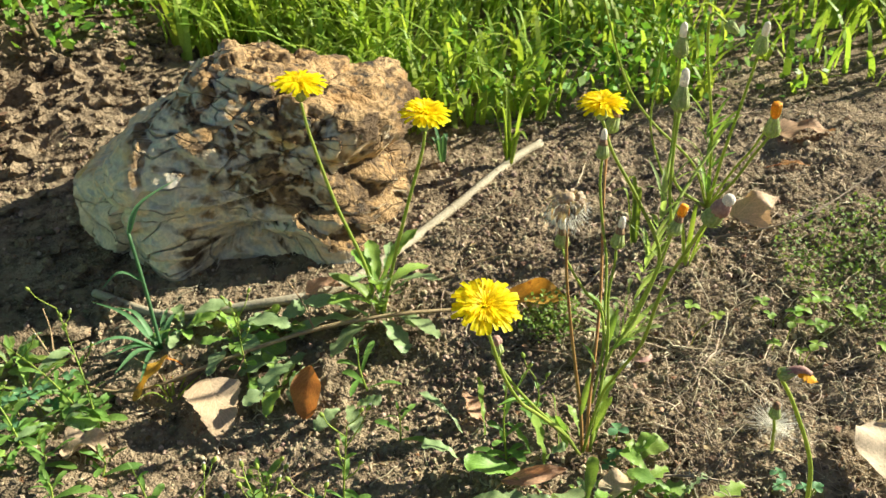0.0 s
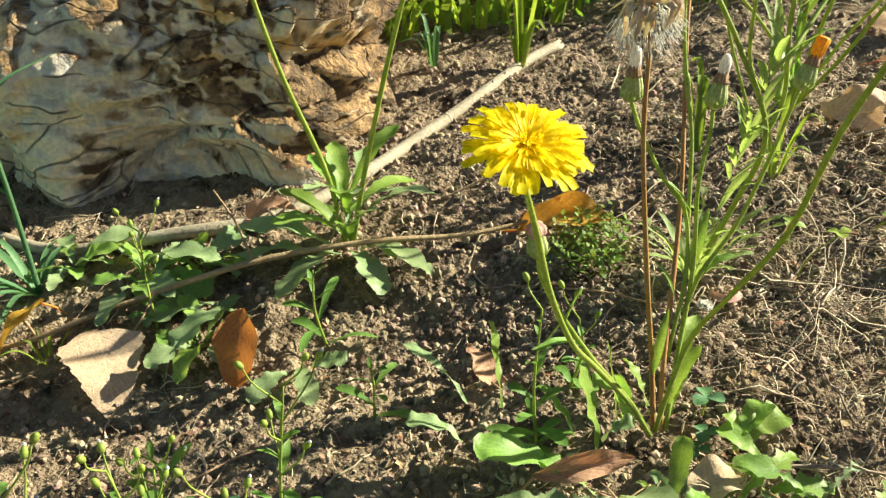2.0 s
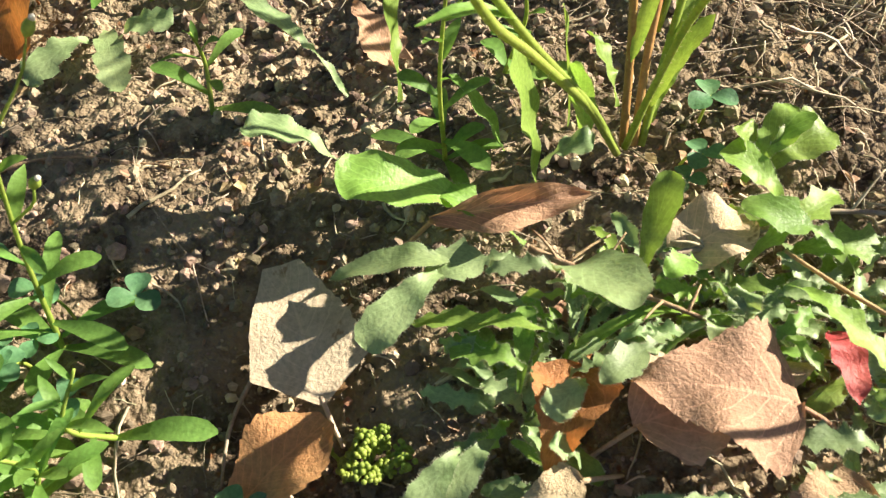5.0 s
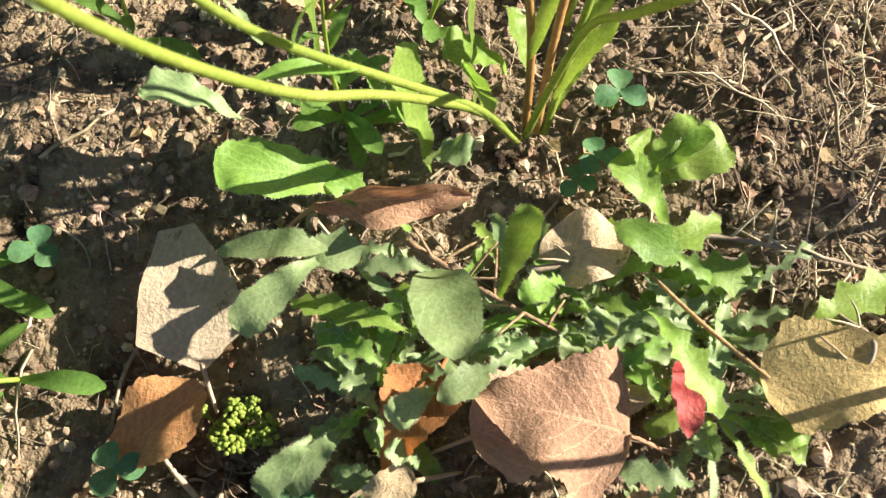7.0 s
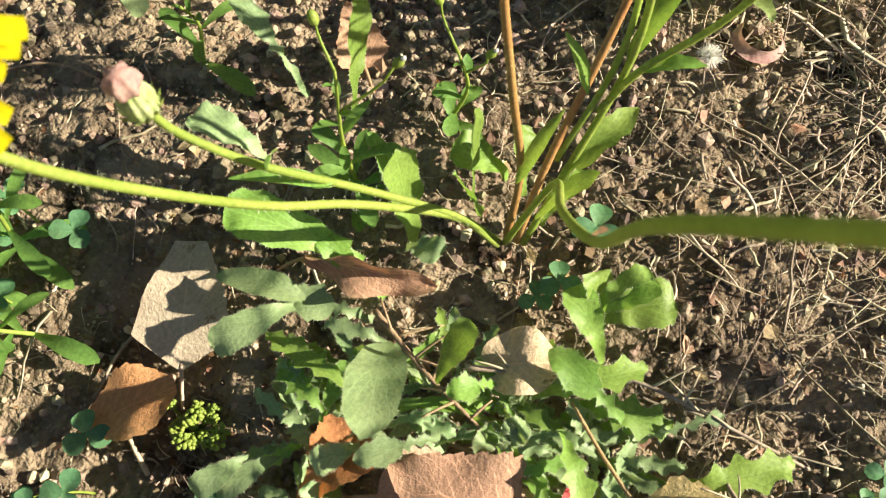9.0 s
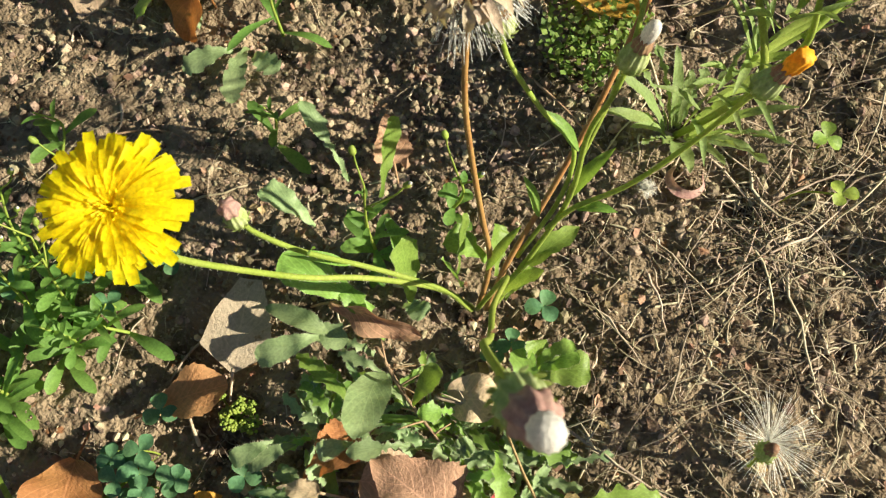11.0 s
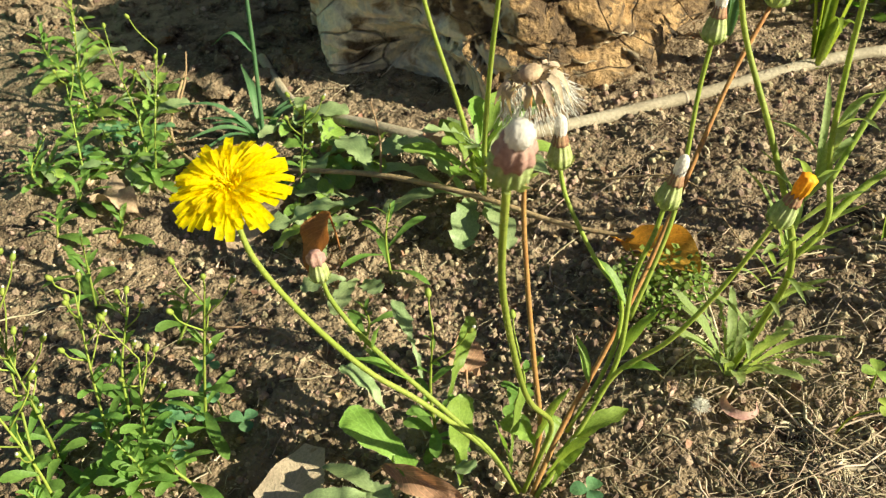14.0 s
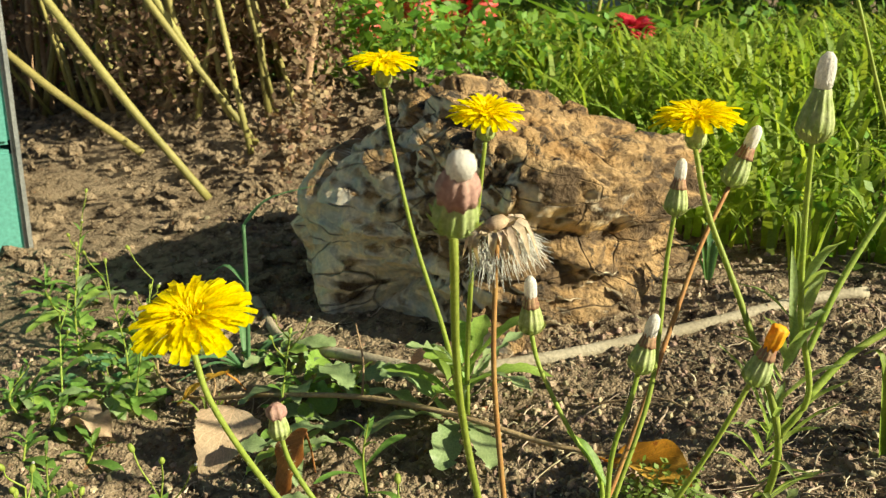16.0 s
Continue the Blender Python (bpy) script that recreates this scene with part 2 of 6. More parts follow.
def rock_surface():
    m = bpy.data.materials.new("weathered_stone")
    m.use_nodes = True
    nt = m.node_tree
    nt.nodes.clear()
    out = nt.nodes.new("ShaderNodeOutputMaterial")
    co = nt.nodes.new("ShaderNodeTexCoord").outputs["Object"]
    warp = node(nt, "ShaderNodeTexNoise", Vector=co, Scale=9.0, Detail=3.0)
    wco = node(nt, "ShaderNodeVectorMath", i0=co, i1=warp.outputs[1])
    wco.operation = "ADD"
    band = node(nt, "ShaderNodeTexNoise", Vector=wco.outputs[0], Scale=15.0, Detail=5.0, Roughness=0.55)
    band = node(nt, "ShaderNodeMapRange", i0=band.outputs[0], i1=0.42, i2=0.60)
    core = mix(nt, band.outputs[0], (0.86, 0.72, 0.49), (0.58, 0.55, 0.48))
    core = mix(nt, noise_fac(nt, co, 21.0, 4.0, 0.5, 0.66), core, (0.87, 0.74, 0.53))
    core = mix(nt, noise_fac(nt, co, 13.0, 4.0, 0.58, 0.66), core, (0.72, 0.46, 0.17))
    crust = mix(nt, noise_fac(nt, co, 30.0), (0.37, 0.215, 0.085), (0.54, 0.37, 0.19))
    crust = mix(nt, noise_fac(nt, co, 62.0, 6.0, 0.50, 0.60), crust, (0.13, 0.08, 0.042))
    crust = mix(nt, noise_fac(nt, co, 38.0, 8.0, 0.55, 0.60, 0.75), crust, (0.060, 0.048, 0.036))
    nz = node(nt, "ShaderNodeSeparateXYZ", i0=nt.nodes.new("ShaderNodeNewGeometry").outputs["Normal"])
    side = math_node(nt, "ADD", math_node(nt, "MULTIPLY", nz.outputs[2], 0.8), math_node(nt, "MULTIPLY", nz.outputs[0], 0.7))
    ob = node(nt, "ShaderNodeSeparateXYZ", i0=co)
    along = math_node(nt, "MULTIPLY", math_node(nt, "ADD", ob.outputs[0], 0.262), 2.2)
    up = math_node(nt, "MULTIPLY", math_node(nt, "SUBTRACT", ob.outputs[2], 0.045), 2.5)
    top = math_node(nt, "ADD", math_node(nt, "ADD", side, along), up)
    wob = node(nt, "ShaderNodeTexNoise", Vector=co, Scale=26.0, Detail=5.0)
    top = math_node(nt, "ADD", top, math_node(nt, "MULTIPLY", math_node(nt, "SUBTRACT", wob.outputs[0], 0.5), 1.5))
    top = node(nt, "ShaderNodeMapRange", i0=top, i1=0.76, i2=1.10).outputs[0]
    flank = math_node(nt, "ADD", nz.outputs[0], math_node(nt, "MULTIPLY", math_node(nt, "SUBTRACT", wob.outputs[0], 0.5), 1.6))
    flank = node(nt, "ShaderNodeMapRange", i0=math_node(nt, "SUBTRACT", flank, math_node(nt, "MULTIPLY", nz.outputs[2], 0.5)), i1=0.10, i2=0.60).outputs[0]
    crust = mix(nt, math_node(nt, "MULTIPLY", flank, noise_fac(nt, co, 17.0, 5.0, 0.40, 0.56)), crust, (0.115, 0.075, 0.042))
    col = mix(nt, top, core, crust)
    fine = noise_fac(nt, co, 260.0, 6.0, 0.2, 0.8)
    grey = node(nt, "ShaderNodeMapRange", i0=fine, i3=0.68, i4=1.25).outputs[0]
    col = mix(nt, 1.0, col, node(nt, "ShaderNodeCombineColor", i0=grey, i1=grey, i2=grey).outputs[0], "MULTIPLY")
    shift = node(nt, "ShaderNodeVectorMath", i0=warp.outputs[1], i1=(0.06, 0.06, 0.06))
    shift.operation = "MULTIPLY"
    bent = node(nt, "ShaderNodeVectorMath", i0=co, i1=shift.outputs[0])
    bent.operation = "ADD"
    stretch = node(nt, "ShaderNodeMapping", Vector=bent.outputs[0])
    stretch.inputs["Scale"].default_value = (1.0, 1.0, 2.2)
    vo = node(nt, "ShaderNodeTexVoronoi", Vector=stretch.outputs[0], Scale=17.0)
    vo.feature = "DISTANCE_TO_EDGE"
    crack = node(nt, "ShaderNodeMapRange", i0=vo.outputs[0], i1=0.0, i2=0.022).outputs[0]
    some = noise_fac(nt, co, 20.0, 3.0, 0.40, 0.55)
    crack = math_node(nt, "SUBTRACT", 1.0, math_node(nt, "MULTIPLY", math_node(nt, "SUBTRACT", 1.0, crack), some))
    chip = node(nt, "ShaderNodeTexVoronoi", Vector=stretch.outputs[0], Scale=34.0)
    col = mix(nt, math_node(nt, "MULTIPLY", math_node(nt, "SUBTRACT", 1.0, crack), 0.5), col, (0.12, 0.085, 0.055))
    rough = node(nt, "ShaderNodeMapRange", i0=top, i3=0.38, i4=0.92).outputs[0]
    h = math_node(nt, "ADD", math_node(nt, "ADD", math_node(nt, "MULTIPLY", fine, math_node(nt, "ADD", 0.12, math_node(nt, "MULTIPLY", top, 0.3))), math_node(nt, "MULTIPLY", crack, 0.5)), math_node(nt, "MULTIPLY", chip.outputs[0], 0.9))
    b = node(nt, "ShaderNodeBump", Strength=1.0, Distance=0.0085, Height=h)
    p = node(nt, "ShaderNodeBsdfPrincipled", Roughness=rough, Normal=b.outputs[0])
    nt.links.new(col, p.inputs["Base Color"])
    p.inputs["Specular IOR Level"].default_value = 0.4
    nt.links.new(p.outputs[0], out.inputs[0])
    return m


M_SOIL = soil_surface()
M_ROCK = rock_surface()
M_CRUMB = surface("soil_crumb", (0.170, 0.124, 0.082), (0.440, 0.345, 0.240), 0.75, 45, 700, 0.6, vary=0.6, islands=True, spec=0.3)
M_STRAW = surface("dry_straw", (0.30, 0.235, 0.155), (0.56, 0.475, 0.345), 0.85, 80, 900, 0.2, vary=0.5, islands=True)
M_LEAF = surface("herb_leaf", (0.20, 0.34, 0.06), (0.29, 0.44, 0.10), 0.40, 70, 900, 0.3, 0.40, vary=0.22, veins=0.35, depth=0.0004)
M_LEAF_DULL = surface("dull_leaf", (0.215, 0.315, 0.135), (0.315, 0.42, 0.20), 0.40, 60, 900, 0.3, 0.28, vary=0.2, veins=0.35, depth=0.0004)
M_HAIRY = surface("pale_hairy_leaf", (0.27, 0.38, 0.12), (0.36, 0.47, 0.19), 0.5, 60, 900, 0.5, 0.5, vary=0.15, veins=0.25, depth=0.0004)
M_STEM = surface("green_stem", (0.28, 0.38, 0.06), (0.36, 0.44, 0.09), 0.5, 60, 800, 0.3, 0.3, vary=0.12, depth=0.0003)
M_STEM_RED = surface("russet_stem", (0.36, 0.17, 0.06), (0.42, 0.26, 0.09), 0.55, 50, 800, 0.3, vary=0.1, depth=0.0003)
M_HAIR = surface("pale_hair", (0.50, 0.55, 0.36), (0.6, 0.62, 0.45), 0.6, 50, 300, 0.0, 0.4)
M_PETAL = surface("yellow_petal", (0.92, 0.77, 0.003), (0.94, 0.82, 0.006), 0.5, 90, 600, 0.2, 0.60, tint=(1.1, 1.1, 0.5), vary=0.06, depth=0.0003)
M_INVOL = surface("involucre_green", (0.36, 0.46, 0.14), (0.56, 0.62, 0.32), 0.6, 260, 900, 0.4, 0.28, vary=0.1, depth=0.0004)
M_MAROON = surface("maroon_bract", (0.27, 0.11, 0.075), (0.40, 0.27, 0.15), 0.6, 200, 900, 0.4, 0.15, vary=0.1, depth=0.0004)
M_PAPPUS = surface("white_pappus", (0.78, 0.76, 0.70), (0.85, 0.82, 0.76), 0.8, 200, 1500, 0.7, 0.3, tint=(1.1, 1.08, 1.0), vary=0.05, depth=0.0006)
M_ORANGE = surface("withered_petal", (0.80, 0.34, 0.01), (0.85, 0.48, 0.03), 0.6, 150, 800, 0.4, 0.25, vary=0.1, depth=0.0004)
M_PINK = surface("faded_petal", (0.42, 0.22, 0.20), (0.52, 0.34, 0.28), 0.7, 200, 800, 0.4, 0.2, vary=0.1, depth=0.0004)
M_TAN = surface("tan_dead_leaf", (0.50, 0.36, 0.23), (0.58, 0.44, 0.30), 0.75, 60, 700, 0.6, 0.2, tint=(1.2, 1.0, 0.7), spots=(0.26, 0.17, 0.10), spot_at=(0.66, 0.72), veins=0.4, depth=0.0006)
M_BROWN = surface("brown_dead_leaf", (0.40, 0.235, 0.14), (0.47, 0.30, 0.18), 0.65, 50, 700, 0.6, 0.2, tint=(1.2, 0.95, 0.65), spots=(0.25, 0.13, 0.07), spot_at=(0.62, 0.75), veins=0.85, depth=0.0006)
M_RUST = surface("rust_dead_leaf", (0.40, 0.165, 0.06), (0.50, 0.24, 0.085), 0.6, 60, 700, 0.6, 0.25, tint=(1.3, 0.9, 0.5), spots=(0.20, 0.08, 0.04), spot_at=(0.6, 0.75), veins=0.4, depth=0.0006)
M_AMBER = surface("amber_dead_leaf", (0.62, 0.30, 0.035), (0.70, 0.42, 0.08), 0.55, 60, 700, 0.5, 0.35, tint=(1.3, 0.95, 0.5), spots=(0.35, 0.13, 0.03), spot_at=(0.62, 0.72), veins=0.4, depth=0.0006)
M_PALE = surface("pale_dead_leaf", (0.55, 0.425, 0.31), (0.62, 0.50, 0.37), 0.75, 60, 700, 0.6, 0.2, spots=(0.34, 0.22, 0.13), spot_at=(0.64, 0.70), veins=0.22, depth=0.0006)
M_ORANGELEAF = surface("orange_dead_leaf", (0.58, 0.28, 0.11), (0.66, 0.37, 0.16), 0.65, 60, 700, 0.6, 0.25, tint=(1.3, 0.95, 0.5), spots=(0.32, 0.14, 0.06), spot_at=(0.68, 0.75), veins=0.35, depth=0.0006)
M_STRAWLEAF = surface("straw_dead_leaf", (0.52, 0.36, 0.15), (0.62, 0.46, 0.22), 0.7, 60, 700, 0.6, 0.25, spots=(0.34, 0.20, 0.08), spot_at=(0.68, 0.76), veins=0.45, depth=0.0006)
M_RED = surface("crimson_leaf", (0.50, 0.06, 0.08), (0.58, 0.12, 0.12), 0.5, 60, 700, 0.5, 0.3, tint=(1.3, 0.7, 0.6), veins=0.4, depth=0.0005)
M_GRASS = surface("grass_blade", (0.22, 0.35, 0.045), (0.36, 0.47, 0.085), 0.5, 30, 600, 0.3, 0.48, vary=0.3, islands=True, depth=0.0005)
M_BLUEGRASS = surface("blue_green_blade", (0.10, 0.22, 0.10), (0.14, 0.28, 0.12), 0.5, 40, 700, 0.3, 0.35, vary=0.15, depth=0.0004)
M_CLOVER = surface("clover_leaflet", (0.09, 0.22, 0.10), (0.14, 0.29, 0.13), 0.55, 90, 900, 0.3, 0.3, vary=0.2, depth=0.0004)
M_FLEA = surface("fleabane_leaf", (0.15, 0.29, 0.06), (0.20, 0.36, 0.08), 0.5, 70, 900, 0.3, 0.45, vary=0.15, depth=0.0004)
M_PIPE = surface("bleached_cane", (0.40, 0.335, 0.24), (0.52, 0.45, 0.34), 0.7, 30, 500, 0.5, spots=(0.36, 0.29, 0.20), spot_at=(0.62, 0.75))
M_TWIG = surface("dry_twig", (0.33, 0.22, 0.12), (0.44, 0.31, 0.18), 0.8, 60, 600, 0.5, vary=0.2)
M_CANE = surface("shrub_cane", (0.22, 0.20, 0.060), (0.34, 0.30, 0.10), 0.55, 20, 300, 0.3, spots=(0.25, 0.16, 0.07), spot_at=(0.62, 0.72))
M_BARK = surface("brown_cane", (0.17, 0.105, 0.06), (0.26, 0.17, 0.10), 0.85, 25, 300, 0.6, vary=0.3)
M_WITHER = surface("withered_foliage", (0.17, 0.11, 0.065), (0.38, 0.27, 0.165), 0.8, 40, 500, 0.4, 0.25, tint=(1.2, 1.0, 0.8), vary=0.4, islands=True)
M_BUSH = surface("bush_leaf", (0.13, 0.27, 0.035), (0.19, 0.36, 0.06), 0.5, 20, 300, 0.3, 0.4, vary=0.35, islands=True)
# bush leaf darkened: the hedge's shade is put into this colour
M_SHADEBUSH = surface("shaded_bush_leaf", (0.03, 0.075, 0.025), (0.05, 0.11, 0.035), 0.55, 20, 300, 0.3, 0.3, vary=0.35, islands=True)
M_TEAL = surface("teal_paint", (0.09, 0.31, 0.265), (0.11, 0.34, 0.29), 0.5, 6, 300, 0.05, vary=0.0)
M_GREYMETAL = surface("grey_metal", (0.35, 0.37, 0.37), (0.45, 0.46, 0.45), 0.4, 30, 400, 0.2, metal=0.6)
M_HOSE = surface("red_corrugated_plastic", (0.52, 0.075, 0.06), (0.60, 0.11, 0.085), 0.5, 20, 300, 0.1, vary=0.1)
M_WHITE = surface("white_paint", (0.72, 0.72, 0.70), (0.80, 0.80, 0.78), 0.5, 20, 300, 0.1)
M_BLUE = surface("pale_blue_paint", (0.30, 0.40, 0.52), (0.36, 0.46, 0.58), 0.5, 12, 200, 0.1)
M_REDFLOWER = surface("red_flower_petal", (0.55, 0.03, 0.06), (0.66, 0.07, 0.15), 0.5, 40, 400, 0.2, 0.3, tint=(1.2, 0.6, 0.8), vary=0.25)
M_SPURGE = surface("low_green_weed", (0.16, 0.26, 0.05), (0.24, 0.34, 0.08), 0.55, 60, 600, 0.3, 0.35, vary=0.3, islands=True)
M_SCRAP = surface("leaf_scrap", (0.24, 0.13, 0.065), (0.42, 0.29, 0.18), 0.75, 120, 700, 0.4, 0.15, vary=0.5, islands=True)
M_SEED = surface("seed_fluff", (0.82, 0.81, 0.78), (0.88, 0.87, 0.85), 0.7, 200, 900, 0.0, 0.5, tint=(1.05, 1.05, 1.0))

# ---- building helpers ----
WORLD = {}


def thing(name, place, label, category, group="", kind=""):
    ob = new(name)
    ob.empty_display_size = 0.01
    ob.matrix_basis = Matrix.Translation(place)
    WORLD[ob] = Matrix.Translation(place)
    return tagged(ob, label, category, group, kind)


def place_mesh(name, me, parent=None, m=None):
    ob = new(name, me)
    m = m or Matrix.Identity(4)
    WORLD[ob] = m
    if parent:
        ob.parent = parent
        ob.matrix_parent_inverse = WORLD[parent].inverted()
    ob.matrix_basis = m
    return ob


def part(name, bm, material, parent=None, label="", smooth=True):
    """One mesh object out of a bmesh in world places, with its origin at its middle."""
    me = bpy.data.meshes.new(name)
    mid = Vector((0, 0, 0))
    if len(bm.verts):
        for v in bm.verts:
            mid += v.co
        mid /= len(bm.verts)
        bmesh.ops.translate(bm, verts=bm.verts, vec=-mid)
    bm.to_mesh(me)
    bm.free()
    me.materials.append(material)
    if smooth:
        me.shade_smooth()
    ob = place_mesh(name, me, parent, Matrix.Translation(mid))
    if label:
        tagged(ob, label)
    return ob


def side_of(t, up):
    s = t.cross(up)
    return s.normalized() if s.length > 1e-5 else t.orthogonal().normalized()


def add_tube(bm, pts, radii, n=14, sides=6, cap=True):
    """A tapering tube along a curve through pts."""
    path = spline(pts, n)
    rings, ref = [], Vector((0.31, 0.17, 0.93))
    for k, p in enumerate(path):
        t = (path[min(k + 1, n - 1)] - path[max(k - 1, 0)]).normalized()
        a = side_of(t, ref)
        b = t.cross(a)
        s = k / (n - 1) * (len(radii) - 1)
        i = min(int(s), len(radii) - 2)
        r = radii[i] + (radii[i + 1] - radii[i]) * (s - i)
        rings.append([bm.verts.new(p + r * (math.cos(q) * a + math.sin(q) * b)) for q in (2 * math.pi * j / sides for j in range(sides))])
    for r0, r1 in zip(rings, rings[1:]):
        for j in range(sides):
            bm.faces.new((r0[j], r0[(j + 1) % sides], r1[(j + 1) % sides], r1[j]))
    if cap:
        bm.faces.new(rings[0][::-1])
        bm.faces.new(rings[-1])
    return path


def tube(pts, radii, n=14, sides=6):
    bm = bmesh.new()
    add_tube(bm, pts, radii, n, sides)
    return bm


def add_blade(bm, pts, width, prof, n=12, m=1, up=(0, 0, 1), roll=0.0, cup=0.25, wave=0.0, waves=3.0, twist=0.0, seed=0.0):
    """A leaf: a strip along a curve, prof(v, side) wide, cupped and waved; u, v go across and along."""
    uv = bm.loops.layers.uv.verify()
    rims = ([], [])
    path, up = spline(pts, n), Vector(up)
    rows = []
    for k, p in enumerate(path):
        v = k / (n - 1)
        t = (path[min(k + 1, n - 1)] - path[max(k - 1, 0)]).normalized()
        s = side_of(t, up)
        s = (Matrix.Rotation(radians(roll + twist * v), 3, t) @ s)
        nrm = s.cross(t)
        row = []
        for j in range(-m, m + 1):
            u = j / m
            hw = 0.5 * width * prof(v, u)
            bend = cup * abs(u) ** 1.4 * hw + wave * width * math.sin(v * waves * 6.28 + seed + (2.1 if u > 0 else 0)) * abs(u) * 0.5
            row.append((bm.verts.new(p + s * (u * hw) + nrm * bend), (u * 0.5 + 0.5, v)))
        rows.append(row)
        rims[0].append((row[0][0].co.copy(), -s))
        rims[1].append((row[-1][0].co.copy(), s.copy()))
    for r0, r1 in zip(rows, rows[1:]):
        for j in range(2 * m):
            q = (r0[j], r0[j + 1], r1[j + 1], r1[j])
            f = bm.faces.new([x[0] for x in q])
            for loop, x in zip(f.loops, q):
                loop[uv].uv = x[1]
    return rims


def add_edge_hairs(bm, rim, length, seed):
    """Short bristles standing out from a leaf's rim."""
    q = random.Random(seed)
    for (a, b), (c, d) in zip(rim, rim[1:]):
        for _ in range(2):
            f = q.random()
            p, o = a.lerp(c, f), b.lerp(d, f).normalized()
            w = (c - a).normalized() * 0.00006
            tip = p + o * length * q.uniform(0.6, 1.4) + Vector((0, 0, length * q.uniform(-0.2, 0.5)))
            bm.faces.new((bm.verts.new(p - w), bm.verts.new(p + w), bm.verts.new(tip)))


def blade(*args, **kw):
    bm = bmesh.new()
    add_blade(bm, *args, **kw)
    return bm


# outlines of leaves: width along v for the side u
def grass_out(v, u):
    return min(1.0, 0.55 + v * 3) * max(0.02, 1 - v**2.2) ** 0.8


def lance_out(v, u):
    return max(0.03, math.sin(math.pi * v**0.75)) ** 0.8


def lobed_out(v, u):
    """A runcinate basal leaf: narrow foot, backward lobes, broad toothed end."""
    if v < 0.12:
        return 0.16
    if v > 0.72:
        s = (v - 0.72) / 0.28
        return max(0.05, 0.30 + 0.62 * s / 0.35 if s < 0.35 else 0.92 * (1 - s) / 0.65)
    saw = (v * 6.5 + (0.3 if u > 0 else 0.0)) % 1.0
    return 0.13 + (0.30 + 0.62 * v) * max(0.0, 1 - abs(saw - 0.3) / 0.30)


def tooth_out(v, u):
    """A spoon-shaped leaf with a few shallow teeth."""
    env = 0.14 + 0.86 * max(0.0, math.sin(math.pi * (0.05 + 0.93 * v) ** 1.7)) ** 0.75
    return max(0.04, env * (1 - 0.34 * ((v * 5 + (0.3 if u > 0 else 0)) % 1.0) ** 1.4)) if v < 0.985 else 0.06


def runc_out(v, u):
    """Narrow winged foot with two small side lobes, then a large angular end with deep teeth."""
    k = 0.35 if u > 0 else 0.0
    if v < 0.46:
        saw = (v * 6.2 + k) % 1.0
        return 0.13 + 0.10 * v + (0.12 + 0.55 * v) * max(0.0, 1 - abs(saw - 0.35) / 0.30)
    s = (v - 0.46) / 0.54
    env = min(1.0, 0.42 + s * 2.6) * max(0.0, 1 - max(0.0, s - 0.2) / 0.8) ** 0.62
    return max(0.03, env * (1 - 0.42 * ((s * 3.4 + k) % 1.0) ** 1.3 * (1 - s)))


def spike_out(v, u):
    """A lance-shaped leaf with sharp, uneven, outward teeth and a narrow foot."""
    k = 0.45 if u > 0 else 0.0
    env = 0.10 + 0.90 * max(0.0, math.sin(math.pi * min(1.0, v) ** 1.25)) ** 0.85
    saw = (v * 5.0 + k) % 1.0
    return max(0.03, env * (0.50 + 0.50 * max(0.0, 1 - abs(saw - 0.62) / 0.38) ** 1.3)) if v > 0.1 else 0.14


def dent_out(v, u):
    """A broad spoon-shaped leaf, winged foot, shallow pointed teeth and a blunt end."""
    k = 0.4 if u > 0 else 0.0
    env = 0.15 + 0.85 * max(0.0, math.sin(math.pi * (0.04 + 0.92 * v) ** 1.9)) ** 0.7
    saw = (v * 6.0 + k) % 1.0
    return max(0.05, env * (0.88 + 0.12 * max(0.0, 1 - abs(saw - 0.55) / 0.45))) if v < 0.985 else 0.10


def rhomb_out(v, u):
    """Wedge foot, broad below the middle, sawn shoulders, broken-off tip."""
    env = min(1.0, 0.05 + v / 0.26) if v < 0.26 else (1 - 0.16 * (v - 0.26) / 0.26 if v < 0.52 else 0.84 - 0.52 * ((v - 0.52) / 0.48) ** 1.1)
    teeth = 1 + (0.07 if u > 0 else 0.02) * (((v * 11) % 1.0) - 0.5) * (1 if v > 0.45 else 0)
    return max(0.04, env * teeth)


def birch_out(v, u):
    """Broad, with a blunt foot, a drawn-out tip and a doubly sawn edge."""
    env = (min(1.0, (v / 0.20)) ** 0.42) * max(0.0, 1 - max(0.0, v - 0.16) / 0.84) ** 0.80
    teeth = 1 + 0.12 * (1 - (v * 7.0 + 0.2) % 1.0) + 0.06 * (1 - (v * 16.0) % 1.0) if v > 0.10 else 1.0
    return max(0.01, env * teeth)


def kite_out(v, u):
    """Wedge-shaped foot, widest past the middle, broad ragged end."""
    env = min(1.0, 0.06 + v / 0.5) if v < 0.62 else 1 - 0.75 * ((v - 0.62) / 0.38) ** 1.6
    return max(0.1, env * (1 + 0.09 * ((v * 9) % 1.0)))


def oval_out(v, u):
    return max(0.03, math.sin(math.pi * v)) ** 0.6


def add_hairs(bm, path, r, count, length, seed):
    q = random.Random(seed)
    for _ in range(count):
        k = q.randrange(len(path) - 1)
        p = path[k].lerp(path[k + 1], q.random())
        t = (path[k + 1] - path[k]).normalized()
        d = (Matrix.Rotation(q.random() * 6.28, 3, t) @ side_of(t, Vector((0.3, 0.2, 0.9))))
        w = t * 0.00006
        a, tip = p + d * r * 0.8, p + d * (r + length * q.uniform(0.6, 1.3)) + t * length * q.uniform(-0.3, 0.5)
        bm.faces.new((bm.verts.new(a - w), bm.verts.new(a + w), bm.verts.new(tip)))

